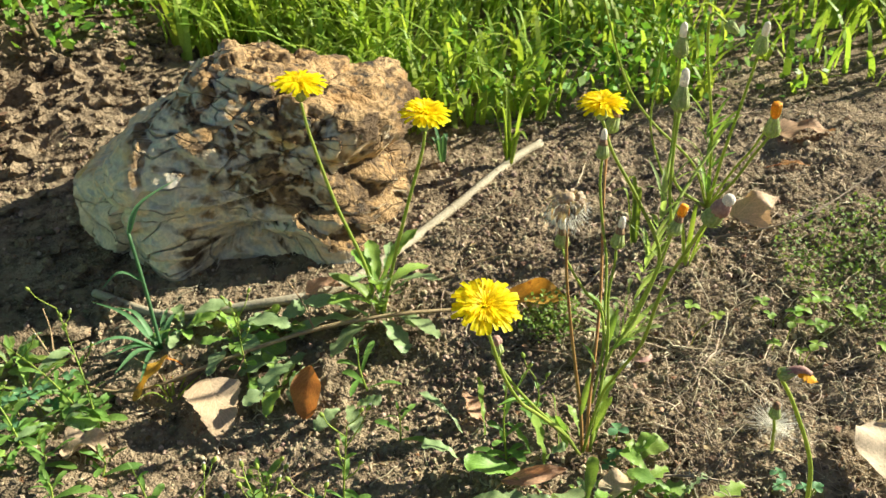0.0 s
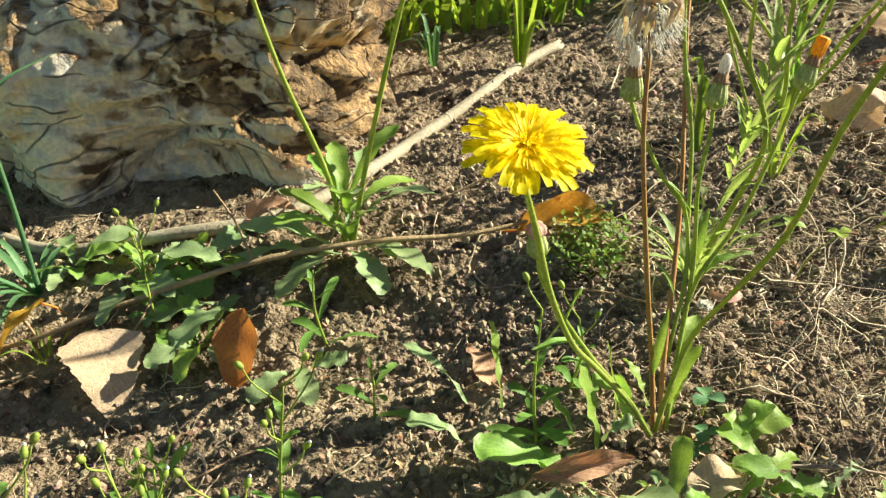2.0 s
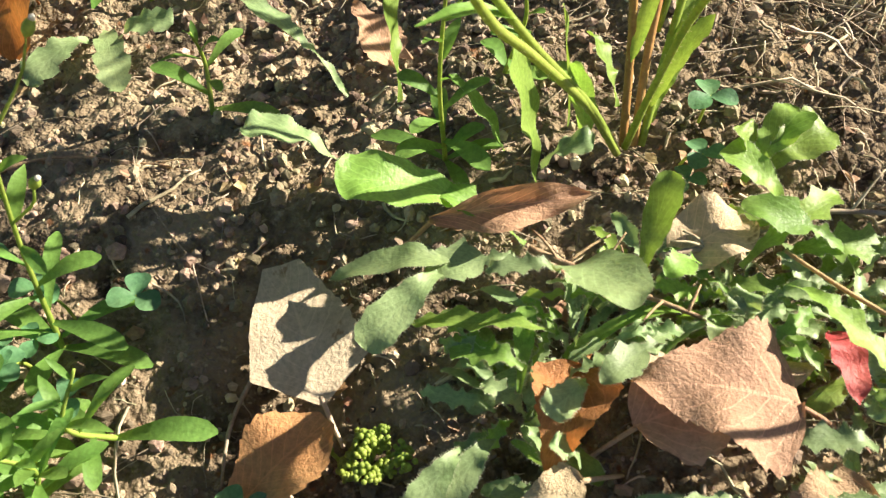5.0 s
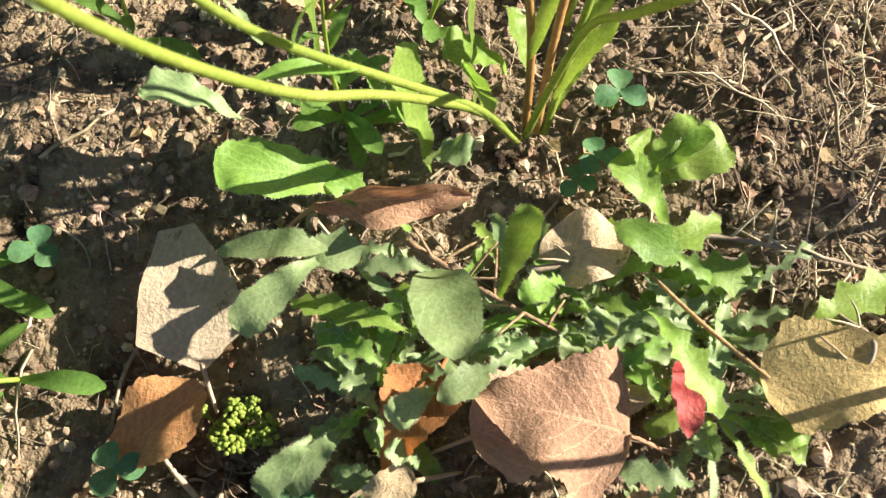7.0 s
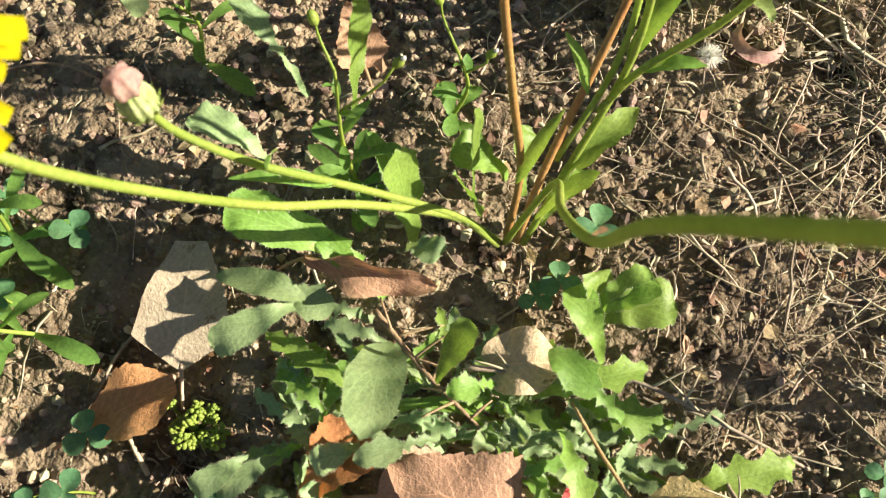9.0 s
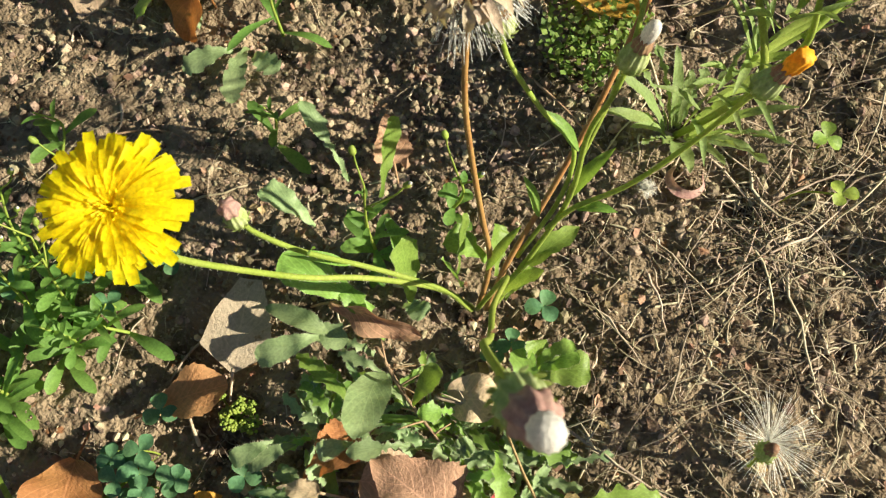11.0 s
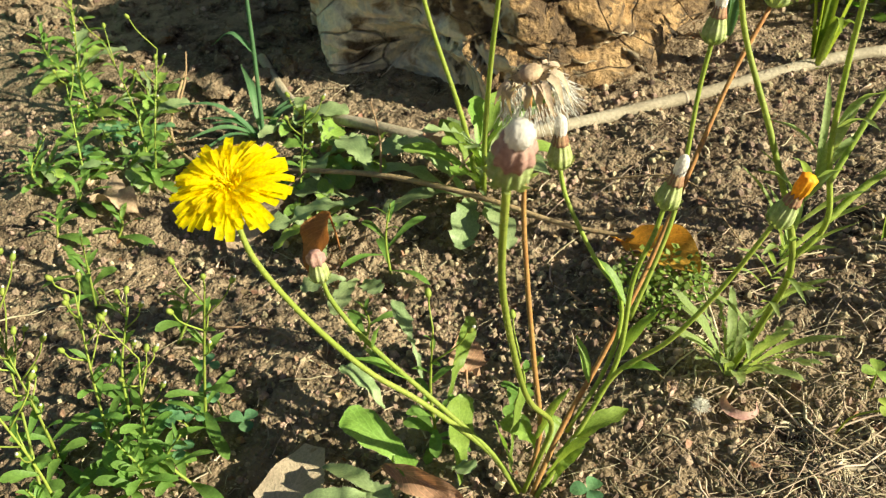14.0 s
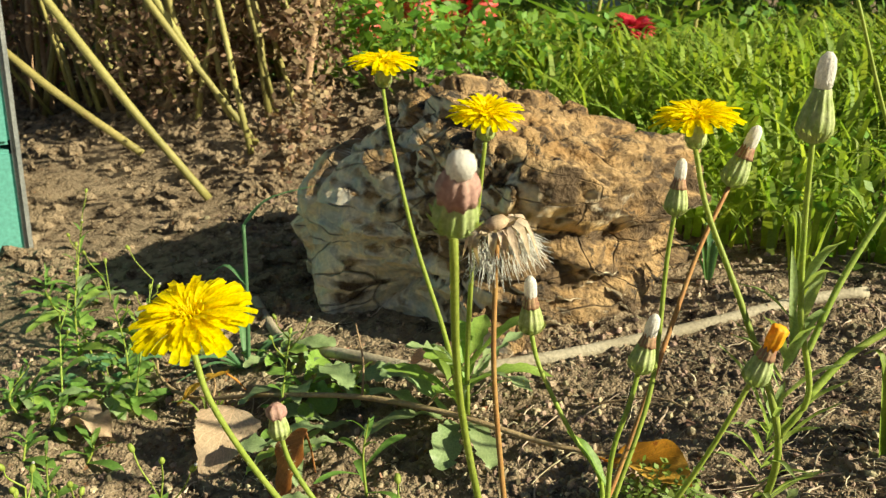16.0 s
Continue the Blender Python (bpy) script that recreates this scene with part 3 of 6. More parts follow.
# ---- ground: one sheet, fine near the plants, out to the horizon ----
def ground_lines(lo, hi, step, reach):
    """Grid lines: even between lo and hi, then ever wider apart out to reach."""
    mid = np.arange(lo, hi, step)
    out, d = [], step
    while (out[-1] if out else 0.0) < reach:
        d *= 1.085
        out.append((out[-1] if out else 0.0) + d)
    out = np.array(out)
    return np.concatenate([lo - out[::-1], mid, mid[-1] + out])


def build_ground():
    gx, gy = ground_lines(-0.36, 0.26, 0.0012, 60.0), ground_lines(-0.20, 0.34, 0.0012, 60.0)
    x, y = np.meshgrid(gx, gy, indexing="ij")
    z = height(x, y)
    n, m = x.shape
    co = np.stack([x, y, z], -1).reshape(-1, 3)
    i = (np.arange(n - 1)[:, None] * m + np.arange(m - 1)[None]).ravel()
    quads = np.stack([i, i + m, i + m + 1, i + 1], -1)
    me = bpy.data.meshes.new("ground")
    me.from_pydata(co, [], quads)
    me.materials.append(M_SOIL)
    me.shade_smooth()
    return tagged(place_mesh("ground", me), "dry brown crumbly garden soil", "ground", kind="structure")


build_ground()


# ---- the rock ----
def build_rock():
    c = Vector((-0.262, 0.362, 0.045))
    bm = bmesh.new()
    bmesh.ops.create_icosphere(bm, subdivisions=7, radius=1.0)
    # flat flanks of the block: outward direction and distance from its middle
    flanks = [((0.27, 0.05, 0.96), 0.107), ((-0.64, -0.05, 0.77), 0.105), ((0.6, 0.1, 0.8), 0.133), ((0.98, -0.05, 0.0), 0.138), ((0.8, 0.6, 0.1), 0.150), ((0.75, -0.65, 0.0), 0.140),
              ((0.05, -0.98, 0.1), 0.116), ((-0.66, -0.75, 0.1), 0.148), ((-0.97, -0.2, 0.15), 0.180), ((-0.5, 0.6, 0.6), 0.115), ((0, 1, 0.1), 0.12), ((0, 0.5, 0.85), 0.110), ((0, 0, -1), 0.09),
              ((0.1, -0.75, -0.65), 0.138), ((0.15, -0.60, 0.80), 0.134), ((-0.5, -0.5, 0.7), 0.125)]
    flanks = [(Vector(d).normalized(), h) for d, h in flanks]

    def chips(q, scale, seed):
        """Tilted chip faces, one to each cell, and the depth of the joints between them."""
        dist, pts = noise.voronoi(q * scale + Vector((seed, seed * 2, 0)))
        k = noise.noise_vector(pts[0] * 7.7 + Vector((seed, 1.3, 2.1)))
        return (q * scale + Vector((seed, seed * 2, 0)) - pts[0]).dot(k), k.x, max(0.0, 1 - (dist[1] - dist[0]) / 0.10)

    for v in bm.verts:
        d = v.co.normalized()
        s = sum((max(d.dot(nr), 0.0) / h) ** 34 for nr, h in flanks)
        q = d * s ** (-1 / 34)
        w = q + noise.noise_vector(q * 14.0) * 0.016
        t1, o1, j1 = chips(Vector((w.x, w.y, w.z * 1.8)), 9.0, 3.0)
        t2, o2, j2 = chips(Vector((w.x, w.y, w.z * 2.0)), 24.0, 9.0)
        t3, o3, j3 = chips(Vector((w.x, w.y, w.z * 1.6)), 60.0, 5.0)
        big = noise.noise(q * 8.0)
        fine = noise.fractal(q * 110.0, 0.7, 2.0, 4)
        rough = 0.45 + 0.55 * max(0.0, min(1.0, 0.1 + q.x * 7 + q.z * 5 + d.z * 0.6))
        crust = max(0.0, min(1.0, q.x * 8 + q.z * 6 + d.z * 0.7 - 0.2))
        off = 0.008 * big + 0.034 * t1 + 0.014 * o1 - 0.003 * j1 + rough * (0.018 * t2 + 0.007 * o2 - 0.002 * j2 + 0.0036 * t3 + 0.0016 * o3) + 0.0014 * fine * rough - 0.007 * crust * abs(noise.noise(q * 33.0)) - 0.004 * crust * abs(noise.noise(q * 71.0))
        ledge = (q.z * 34.0 + 1.6 * noise.noise(q * 13.0) + 0.7 * o1) % 1.0
        off += 0.0055 * (ledge - 0.5) * (1 - abs(d.z)) * max(0.0, min(1.0, 0.6 + 1.5 * noise.noise(q * 9.0 + Vector((4, 0, 0)))))
        p = q + d * off
        # hollow under the front edge, where the stone has worn back
        under = max(0.0, 1 - ((q.x - 0.005) / 0.055) ** 2) * max(0.0, min(1.0, (-0.005 - q.z) / 0.03)) * max(0.0, -d.y)
        p += Vector((0, 0.028, 0.008)) * under
        spur = math.exp(-((q.x + 0.068) / 0.022) ** 2) * max(0.0, min(1.0, (0.0 - q.z) / 0.05)) * max(0.0, -d.y)
        p += Vector((0, -0.022, 0)) * spur
        hole = math.exp(-(((q.x + 0.140) / 0.014) ** 2 + ((q.z + 0.022) / 0.016) ** 2)) * max(0.0, -d.y)
        p -= d * 0.03 * hole
        pit = math.exp(-(((q.x - 0.105) / 0.022) ** 2 + ((q.z - 0.035) / 0.02) ** 2)) * max(0.0, -d.y)
        pit += math.exp(-(((q.y + 0.05) / 0.022) ** 2 + ((q.z - 0.03) / 0.016) ** 2)) * max(0.0, d.x) + math.exp(-(((q.y - 0.03) / 0.03) ** 2 + ((q.z - 0.0) / 0.014) ** 2)) * max(0.0, d.x)
        notch = math.exp(-(((q.x + 0.01) / 0.02) ** 2 + ((q.y - 0.01) / 0.02) ** 2)) * max(0.0, d.z)
        p -= d * (0.022 * pit + 0.02 * notch)
        v.co = p + c
    ob = part("rock", bm, M_ROCK)
    tagged(ob, "rough cream and ochre quartz boulder half sunk in soil", "rock")


build_rock()


# ---- loose crumbs, straw: too many to count ----
def scatter(n, spread, centre, test=None):
    out = []
    while len(out) < n:
        r = spread * rng.random() ** 0.8
        a = rng.random() * 2 * math.pi
        x, y = centre[0] + r * math.cos(a), centre[1] + r * math.sin(a)
        if test is None or rng.random() < test(x, y):
            out.append((x, y))
    return np.array(out)


def rock_free(x, y):
    return 0.0 if ((x + 0.26) / 0.16) ** 2 + ((y - 0.37) / 0.11) ** 2 < 1 else 1.0


def build_crumbs(n):
    t = (1 + 5**0.5) / 2
    ico = np.array([(-1, t, 0), (1, t, 0), (-1, -t, 0), (1, -t, 0), (0, -1, t), (0, 1, t), (0, -1, -t), (0, 1, -t), (t, 0, -1), (t, 0, 1), (-t, 0, -1), (-t, 0, 1)]) / 1.9
    tri = np.array([(0, 11, 5), (0, 5, 1), (0, 1, 7), (0, 7, 10), (0, 10, 11), (1, 5, 9), (5, 11, 4), (11, 10, 2), (10, 7, 6), (7, 1, 8),
                    (3, 9, 4), (3, 4, 2), (3, 2, 6), (3, 6, 8), (3, 8, 9), (4, 9, 5), (2, 4, 11), (6, 2, 10), (8, 6, 7), (9, 8, 1)])
    p = scatter(n, 0.62, (-0.06, 0.08), lambda x, y: rock_free(x, y) * (0.25 if x < -0.16 and 0.08 < y < 0.3 else 1.0))
    size = 0.00035 + 0.0019 * rng.random(n) ** 5.0
    far = np.hypot(p[:, 0], p[:, 1] - 0.0)
    size = size * (1 + 0.7 * far)
    z = height(p[:, 0], p[:, 1]) + size * 0.25
    v = ico[None] * (1 + 0.45 * (rng.random((n, 12, 1)) - 0.5)) * size[:, None, None] * (0.7 + 0.7 * rng.random((n, 1, 3)))
    v = v + np.c_[p, z][:, None]
    f = tri[None] + (np.arange(n) * 12)[:, None, None]
    me = bpy.data.meshes.new("soil_crumbs")
    me.from_pydata(v.reshape(-1, 3), [], f.reshape(-1, 3))
    me.materials.append(M_CRUMB)
    tagged(place_mesh("soil_crumbs", me), "loose brown soil crumbs and grit", "soil", kind="stuff")


def ribbon_mesh(name, paths, radius, material, label, category, sides=3):
    """Many thin threads, each a row of points, as one mesh."""
    verts, faces = [], []
    for path, r in zip(paths, radius):
        base = len(verts)
        for k, p in enumerate(path):
            t = (path[min(k + 1, len(path) - 1)] - path[max(k - 1, 0)]).normalized()
            a = side_of(t, Vector((0.2, 0.1, 0.95)))
            b = t.cross(a)
            rr = r * (1 - 0.5 * k / (len(path) - 1))
            for j in range(sides):
                q = 2 * math.pi * j / sides
                verts.append(p + rr * (math.cos(q) * a + math.sin(q) * b))
        for k in range(len(path) - 1):
            for j in range(sides):
                i0, i1 = base + k * sides, base + (k + 1) * sides
                faces.append((i0 + j, i0 + (j + 1) % sides, i1 + (j + 1) % sides, i1 + j))
    me = bpy.data.meshes.new(name)
    me.from_pydata(verts, [], faces)
    me.materials.append(material)
    me.shade_smooth()
    return tagged(place_mesh(name, me), label, category, kind="stuff")


def build_straw():
    def dense(x, y):
        right = 1 / (1 + math.exp(-(x - 0.05) / 0.03))
        return (0.30 + 0.70 * right) * rock_free(x, y)

    def threads(name, n, short, long, thin, thick, curl, label):
        paths, radius = [], []
        for x, y in scatter(n, 0.5, (0.09, 0.08), dense):
            length = (short + (long - short) * rnd.random() ** 2) * (1 + 0.6 * math.hypot(x, y))
            a, bend = rnd.uniform(0, 6.28), rnd.gauss(0, curl)
            lift = rnd.uniform(0.0, 0.12) * length * (1 if x > 0.02 else 0.4)
            path, px, py = [], x, y
            for k in range(6):
                s = k / 5
                path.append(on_ground(px, py, 0.0008 + lift * math.sin(math.pi * s) + 0.0006 * rnd.random()))
                px += math.cos(a) * length / 5
                py += math.sin(a) * length / 5
                a += bend / 5 + rnd.uniform(-0.3, 0.3)
            paths.append(path)
            radius.append(thin + (thick - thin) * rnd.random() ** 3)
        ribbon_mesh(name, paths, radius, M_STRAW, label, "straw")
    threads("straw_litter", 1700, 0.010, 0.060, 0.00016, 0.0009, 0.7, "tangled dry straw and dead stalks on soil")
    threads("straw_bits", 15000, 0.002, 0.012, 0.00016, 0.0008, 0.5, "short broken bits of straw among crumbs")


build_crumbs(46000)


def build_clods(n):
    verts, faces = [], []
    base = bmesh.new()
    bmesh.ops.create_icosphere(base, subdivisions=2, radius=1.0)
    bv, bf = [v.co.copy() for v in base.verts], [[v.index for v in f.verts] for f in base.faces]
    base.free()
    for _ in range(n):
        x, y = rnd.uniform(-1.3, -0.34), rnd.uniform(0.14, 0.95)
        if rnd.random() > 0.35 + 0.65 * min(1.0, max(0.0, (y - 0.36) * 5)) or rock_free(x, y) == 0.0:
            continue
        r = 0.0015 + 0.0105 * rnd.random() ** 5
        p, i = on_ground(x, y, r * 0.2), len(verts)
        sq = Vector((rnd.uniform(0.7, 1.3), rnd.uniform(0.7, 1.3), rnd.uniform(0.5, 0.9)))
        verts += [p + Vector((c.x * sq.x, c.y * sq.y, c.z * sq.z)) * r * (1 + 0.9 * noise.noise(c * 1.7 + p * 90) + 0.5 * noise.noise(c * 4.1 + p * 70)) for c in bv]
        faces += [[i + k for k in f] for f in bf]
    me = bpy.data.meshes.new("soil_clods")
    me.from_pydata(verts, [], faces)
    me.materials.append(M_SOIL)
    tagged(place_mesh("soil_clods", me), "dry brown soil clods on the bank", "soil", kind="stuff")


build_clods(11000)
build_straw()


def build_leaf_bits(n):
    """Small torn scraps of dead leaf."""
    verts, faces = [], []
    for x, y in scatter(n, 0.34, (0.0, 0.0), rock_free):
        r = 0.0007 + 0.0028 * rnd.random() ** 2.5
        p = on_ground(x, y, 0.0012)
        a = rnd.uniform(0, 6.28)
        i = len(verts)
        for k in range(5):
            q = a + k * 1.2566
            verts.append(p + Vector((math.cos(q) * r * rnd.uniform(0.4, 1.2), math.sin(q) * r * rnd.uniform(0.4, 1.2), rnd.uniform(-0.0006, 0.0018))))
        faces.append(tuple(range(i, i + 5)))
    me = bpy.data.meshes.new("leaf_scraps")
    me.from_pydata(verts, [], faces)
    me.materials.append(M_SCRAP)
    tagged(place_mesh("leaf_scraps", me), "small rust and tan scraps of dead leaf", "leaf litter", kind="stuff")


build_leaf_bits(800)


# ---- the bleached cane and the long twig ----
def ground_path(points, h=0.0):
    return [on_ground(x, y, h) for x, y in points]


CANE = [(-0.392, 0.214), (-0.318, 0.1815), (-0.247, 0.1795), (-0.188, 0.1935), (-0.1434, 0.235), (-0.0844, 0.3065), (-0.0283, 0.375), (0.004, 0.408)]
cane = thing("dry_cane", on_ground(-0.188, 0.1935), "bleached dry hollow cane lying across the soil", "stalk")
part("stem", tube(ground_path(CANE, 0.003), [0.0036, 0.0038, 0.004, 0.0043, 0.0044, 0.0042, 0.004], 46, 10), M_PIPE, cane)
for k in (1, 3, 5):
    p, q = on_ground(*CANE[k], 0.003), on_ground(*CANE[k + 1], 0.003)
    p = spline(ground_path(CANE, 0.003), 46)[int(45 * k / 7)]
    d = (q - p).normalized() * 0.0016
    part("node", tube([p - d, p, p + d], [0.0041, 0.0049, 0.0041], 6, 10), M_PIPE, cane, "slightly swollen joint of the cane")
twig = thing("twig", on_ground(-0.3, 0.1), "long thin brown dry twig with side shoots", "twig")
part("main_shoot", tube([on_ground(-0.428, 0.168, 0.012), on_ground(-0.3745, 0.112, 0.006), on_ground(-0.32, 0.1, 0.006), on_ground(-0.2575, 0.112, 0.012), on_ground(-0.19, 0.128, 0.02),
                         on_ground(-0.1295, 0.14, 0.016), on_ground(-0.075, 0.152, 0.008), on_ground(-0.03, 0.165, 0.003)], [0.0009, 0.0012, 0.0014, 0.0017, 0.0015, 0.001], 40, 6), M_TWIG, twig)
for x, y, h, dx, dy, dz in [(-0.40, 0.14, 0.008, -0.01, 0.02, 0.03), (-0.19, 0.128, 0.02, -0.02, 0.015, 0.035), (-0.24, 0.115, 0.014, -0.008, -0.02, -0.012), (-0.15, 0.136, 0.018, 0.012, 0.03, 0.03), (-0.3, 0.103, 0.008, -0.03, 0.02, 0.012)]:
    p = on_ground(x, y, h)
    part("side_shoot", tube([p, p + Vector((dx * 0.4, dy * 0.6, dz * 0.5)), p + Vector((dx, dy, dz))], [0.0008, 0.0005], 8, 5), M_TWIG, twig)


# ---- flower heads and buds ----
def petal_mesh(length, width, curl, seed):
    q = random.Random(seed)
    pts = [(0, 0, 0), (length * 0.35, 0, length * (0.10 + curl)), (length * 0.7, 0, length * (0.13 + curl * 0.8)), (length, q.uniform(-0.04, 0.04) * length, length * (0.06 + curl * 0.2))]

    def out(v, u):
        return (0.42 + 0.58 * min(1.0, v * 1.6)) * (1.0 if v < 0.93 else (0.82 if abs(u) > 0.9 else 0.95))
    bm = blade([Vector(p) for p in pts], width, out, 7, 1, cup=0.35)
    me = bpy.data.meshes.new("petal")
    bm.to_mesh(me)
    bm.free()
    me.materials.append(M_PETAL)
    me.shade_smooth()
    return me


PETALS = [petal_mesh(0.0172, 0.0033, 0.01, 1), petal_mesh(0.0168, 0.0030, 0.03, 2), petal_mesh(0.0176, 0.0034, -0.01, 3)]


def frame_of(p, d):
    """A matrix at p whose z axis runs along d."""
    z = Vector(d).normalized()
    x = side_of(z, Vector((0.2, 1, 0.1)))
    m = Matrix((x, z.cross(x), z)).transposed().to_4x4()
    m.translation = p
    return m


def lathe(profile, m, ribs=0, depth=0.0, sides=16):
    """A turned form from (radius, height) pairs, with lengthwise ribs."""
    bm = bmesh.new()
    rings = []
    for r, h in profile:
        rings.append([bm.verts.new(m @ Vector((r * (1 + depth * math.cos(ribs * a)) * math.cos(a), r * (1 + depth * math.cos(ribs * a)) * math.sin(a), h))) for a in (2 * math.pi * j / sides for j in range(sides))])
    for r0, r1 in zip(rings, rings[1:]):
        for j in range(sides):
            bm.faces.new((r0[j], r0[(j + 1) % sides], r1[(j + 1) % sides], r1[j]))
    bm.faces.new(rings[0][::-1])
    bm.faces.new(rings[-1])
    return bm


def add_bracts(bm, m, r0, h0, count, length, out, width, seed):
    q = random.Random(seed)
    for k in range(count):
        a = 6.283 * k / count + q.uniform(-0.15, 0.15)
        d, e = Vector((math.cos(a), math.sin(a), 0)), Vector((0, 0, 1))
        pts = [m @ (d * r0 + e * h0), m @ (d * (r0 + out * 0.6) + e * (h0 + length * 0.5)), m @ (d * (r0 + out) + e * (h0 + length))]
        add_blade(bm, pts, width, lance_out, 5, 1, up=m.to_3x3() @ d)


def flower(plant, p, d, radius=0.018, tilt=1.0, seed=0):
    """An open yellow flower head on a ribbed green involucre; p is the middle of the disc."""
    q = random.Random(seed)
    m = frame_of(p, d)
    s = radius / 0.018
    bm = lathe([(0.0012 * s, -0.0125 * s), (0.003 * s, -0.0115 * s), (0.0046 * s, -0.008 * s), (0.0044 * s, -0.004 * s), (0.0052 * s, -0.0005 * s), (0.003 * s, 0.0005 * s)], m, 12, 0.06, 24)
    add_bracts(bm, m, 0.003 * s, -0.0115 * s, 9, 0.004 * s, 0.0025 * s, 0.0016 * s, seed)
    head = part("flower_head", bm, M_INVOL, plant, "open yellow flower head")
    k = 0
    for count, lift, size, base in ((30, -3, 1.0, 0.0028), (30, 4, 0.95, 0.0026), (30, 11, 0.84, 0.0022), (26, 19, 0.68, 0.0018), (22, 30, 0.50, 0.0012), (14, 46, 0.34, 0.0006)):
        for i in range(count):
            a = 360 * i / count + q.uniform(-6, 6)
            e = lift * tilt + q.uniform(-7, 7)
            sc = s * size * q.uniform(0.84, 1.08)
            pm = m @ pose(0, 0, 0.0005 * k / 30, 0, 0, a) @ Matrix.Translation((base * s, 0, 0)) @ pose(0, 0, 0, q.uniform(-14, 14), -e, 0) @ Matrix.Scale(sc, 4)
            place_mesh("petal", PETALS[q.randrange(3)], head, pm)
            k += 1
    bm = bmesh.new()
    for i in range(26):
        a, r = q.random() * 6.28, 0.003 * s * q.random() ** 0.5
        d0 = Vector((math.cos(a) * r, math.sin(a) * r, 0))
        add_tube(bm, [m @ d0, m @ (d0 * 1.3 + Vector((0, 0, 0.004 * s))), m @ (d0 * 1.7 + Vector((0, 0, 0.0065 * s)))], [0.00045 * s, 0.0003 * s], 4, 4)
    part("stamen_tuft", bm, M_PETAL, head)
    return head


def bud(plant, p, d, size=1.0, tip="white", neck=True, seed=0, hairy=True):
    """A closed head gone to seed: ribbed green bulb, maroon neck, tuft on top; p is where the stem meets it."""
    m = frame_of(p, d)
    s = size * 0.88
    bm = lathe([(0.0012 * s, -0.001 * s), (0.0036 * s, 0.0003 * s), (0.0049 * s, 0.003 * s), (0.0047 * s, 0.0062 * s), (0.0039 * s, 0.0096 * s), (0.0029 * s, 0.0128 * s), (0.0024 * s, 0.0152 * s)], m, 11, 0.10, 44)
    add_bracts(bm, m, 0.003 * s, 0.0, 13, 0.0042 * s, 0.0036 * s, 0.0014 * s, seed)
    add_bracts(bm, m, 0.0050 * s, 0.002 * s, 13, 0.0122 * s, -0.0029 * s, 0.0017 * s, seed + 1)
    head = part("seed_bud", bm, M_INVOL, plant)
    if neck:
        part("neck", lathe([(0.0036 * s, 0.0118 * s), (0.0032 * s, 0.0132 * s), (0.0027 * s, 0.0152 * s), (0.0024 * s, 0.0172 * s)], m, 9, 0.10, 27), M_MAROON, head, "maroon neck of papery bracts")
    if tip == "white":
        part("pappus_tuft", lathe([(0.0023 * s, 0.0150 * s), (0.0026 * s, 0.0180 * s), (0.0026 * s, 0.0212 * s), (0.0021 * s, 0.0240 * s), (0.0008 * s, 0.0256 * s)], m, 11, 0.05, 33), M_PAPPUS, head, "tight white seed tuft")
    elif tip == "fading":
        part("withered_petals", lathe([(0.0043 * s, 0.0095 * s), (0.0046 * s, 0.0120 * s), (0.0040 * s, 0.0150 * s), (0.0031 * s, 0.0172 * s), (0.0023 * s, 0.0180 * s)], m, 9, 0.14, 27), M_PINK, head, "papery dull pink withered bracts")
        part("pappus_tuft", lathe([(0.0025 * s, 0.0165 * s), (0.0032 * s, 0.0190 * s), (0.0029 * s, 0.0215 * s), (0.0012 * s, 0.0230 * s)], m, 11, 0.06, 22), M_PAPPUS, head, "cream seed tuft breaking open")
    elif tip == "orange":
        part("withered_petals", lathe([(0.0022 * s, 0.0150 * s), (0.0031 * s, 0.019 * s), (0.0030 * s, 0.0225 * s), (0.0032 * s, 0.0255 * s), (0.0022 * s, 0.0262 * s)], m, 7, 0.12, 28), M_ORANGE, head, "furled orange withered petals")
    elif tip == "pink":
        part("withered_petals", lathe([(0.003 * s, 0.010 * s), (0.0046 * s, 0.013 * s), (0.0042 * s, 0.0165 * s), (0.002 * s, 0.0185 * s)], m, 6, 0.16, 24), M_PINK, head, "shrivelled pink petals")
    return head


def stalk(plant, pts, r0, r1, material=None, hairs=0, n=28, name="stem", seed=3):
    bm = bmesh.new()
    path = add_tube(bm, pts, [r0, (r0 + r1) / 2, r1], n, 8)
    ob = part(name, bm, material or M_STEM, plant)
    if hairs:
        bh = bmesh.new()
        add_hairs(bh, path, (r0 + r1) / 2, hairs * 3, 0.0009, seed)
        part("hairs", bh, M_HAIR, ob)
    return path


def stem_leaf(plant, p, d, length, width, outline=None, material=None, up=(0, 0, 1), droop=0.25, name="stem_leaf", roll=0):
    d = Vector(d).normalized()
    return part(name, blade([p, p + d * length * 0.5 + Vector((0, 0, length * droop * 0.5)), p + d * length], width, outline or tooth_out, 14, 2, up=up, cup=0.35, roll=roll, wave=0.08), material or M_LEAF, plant)


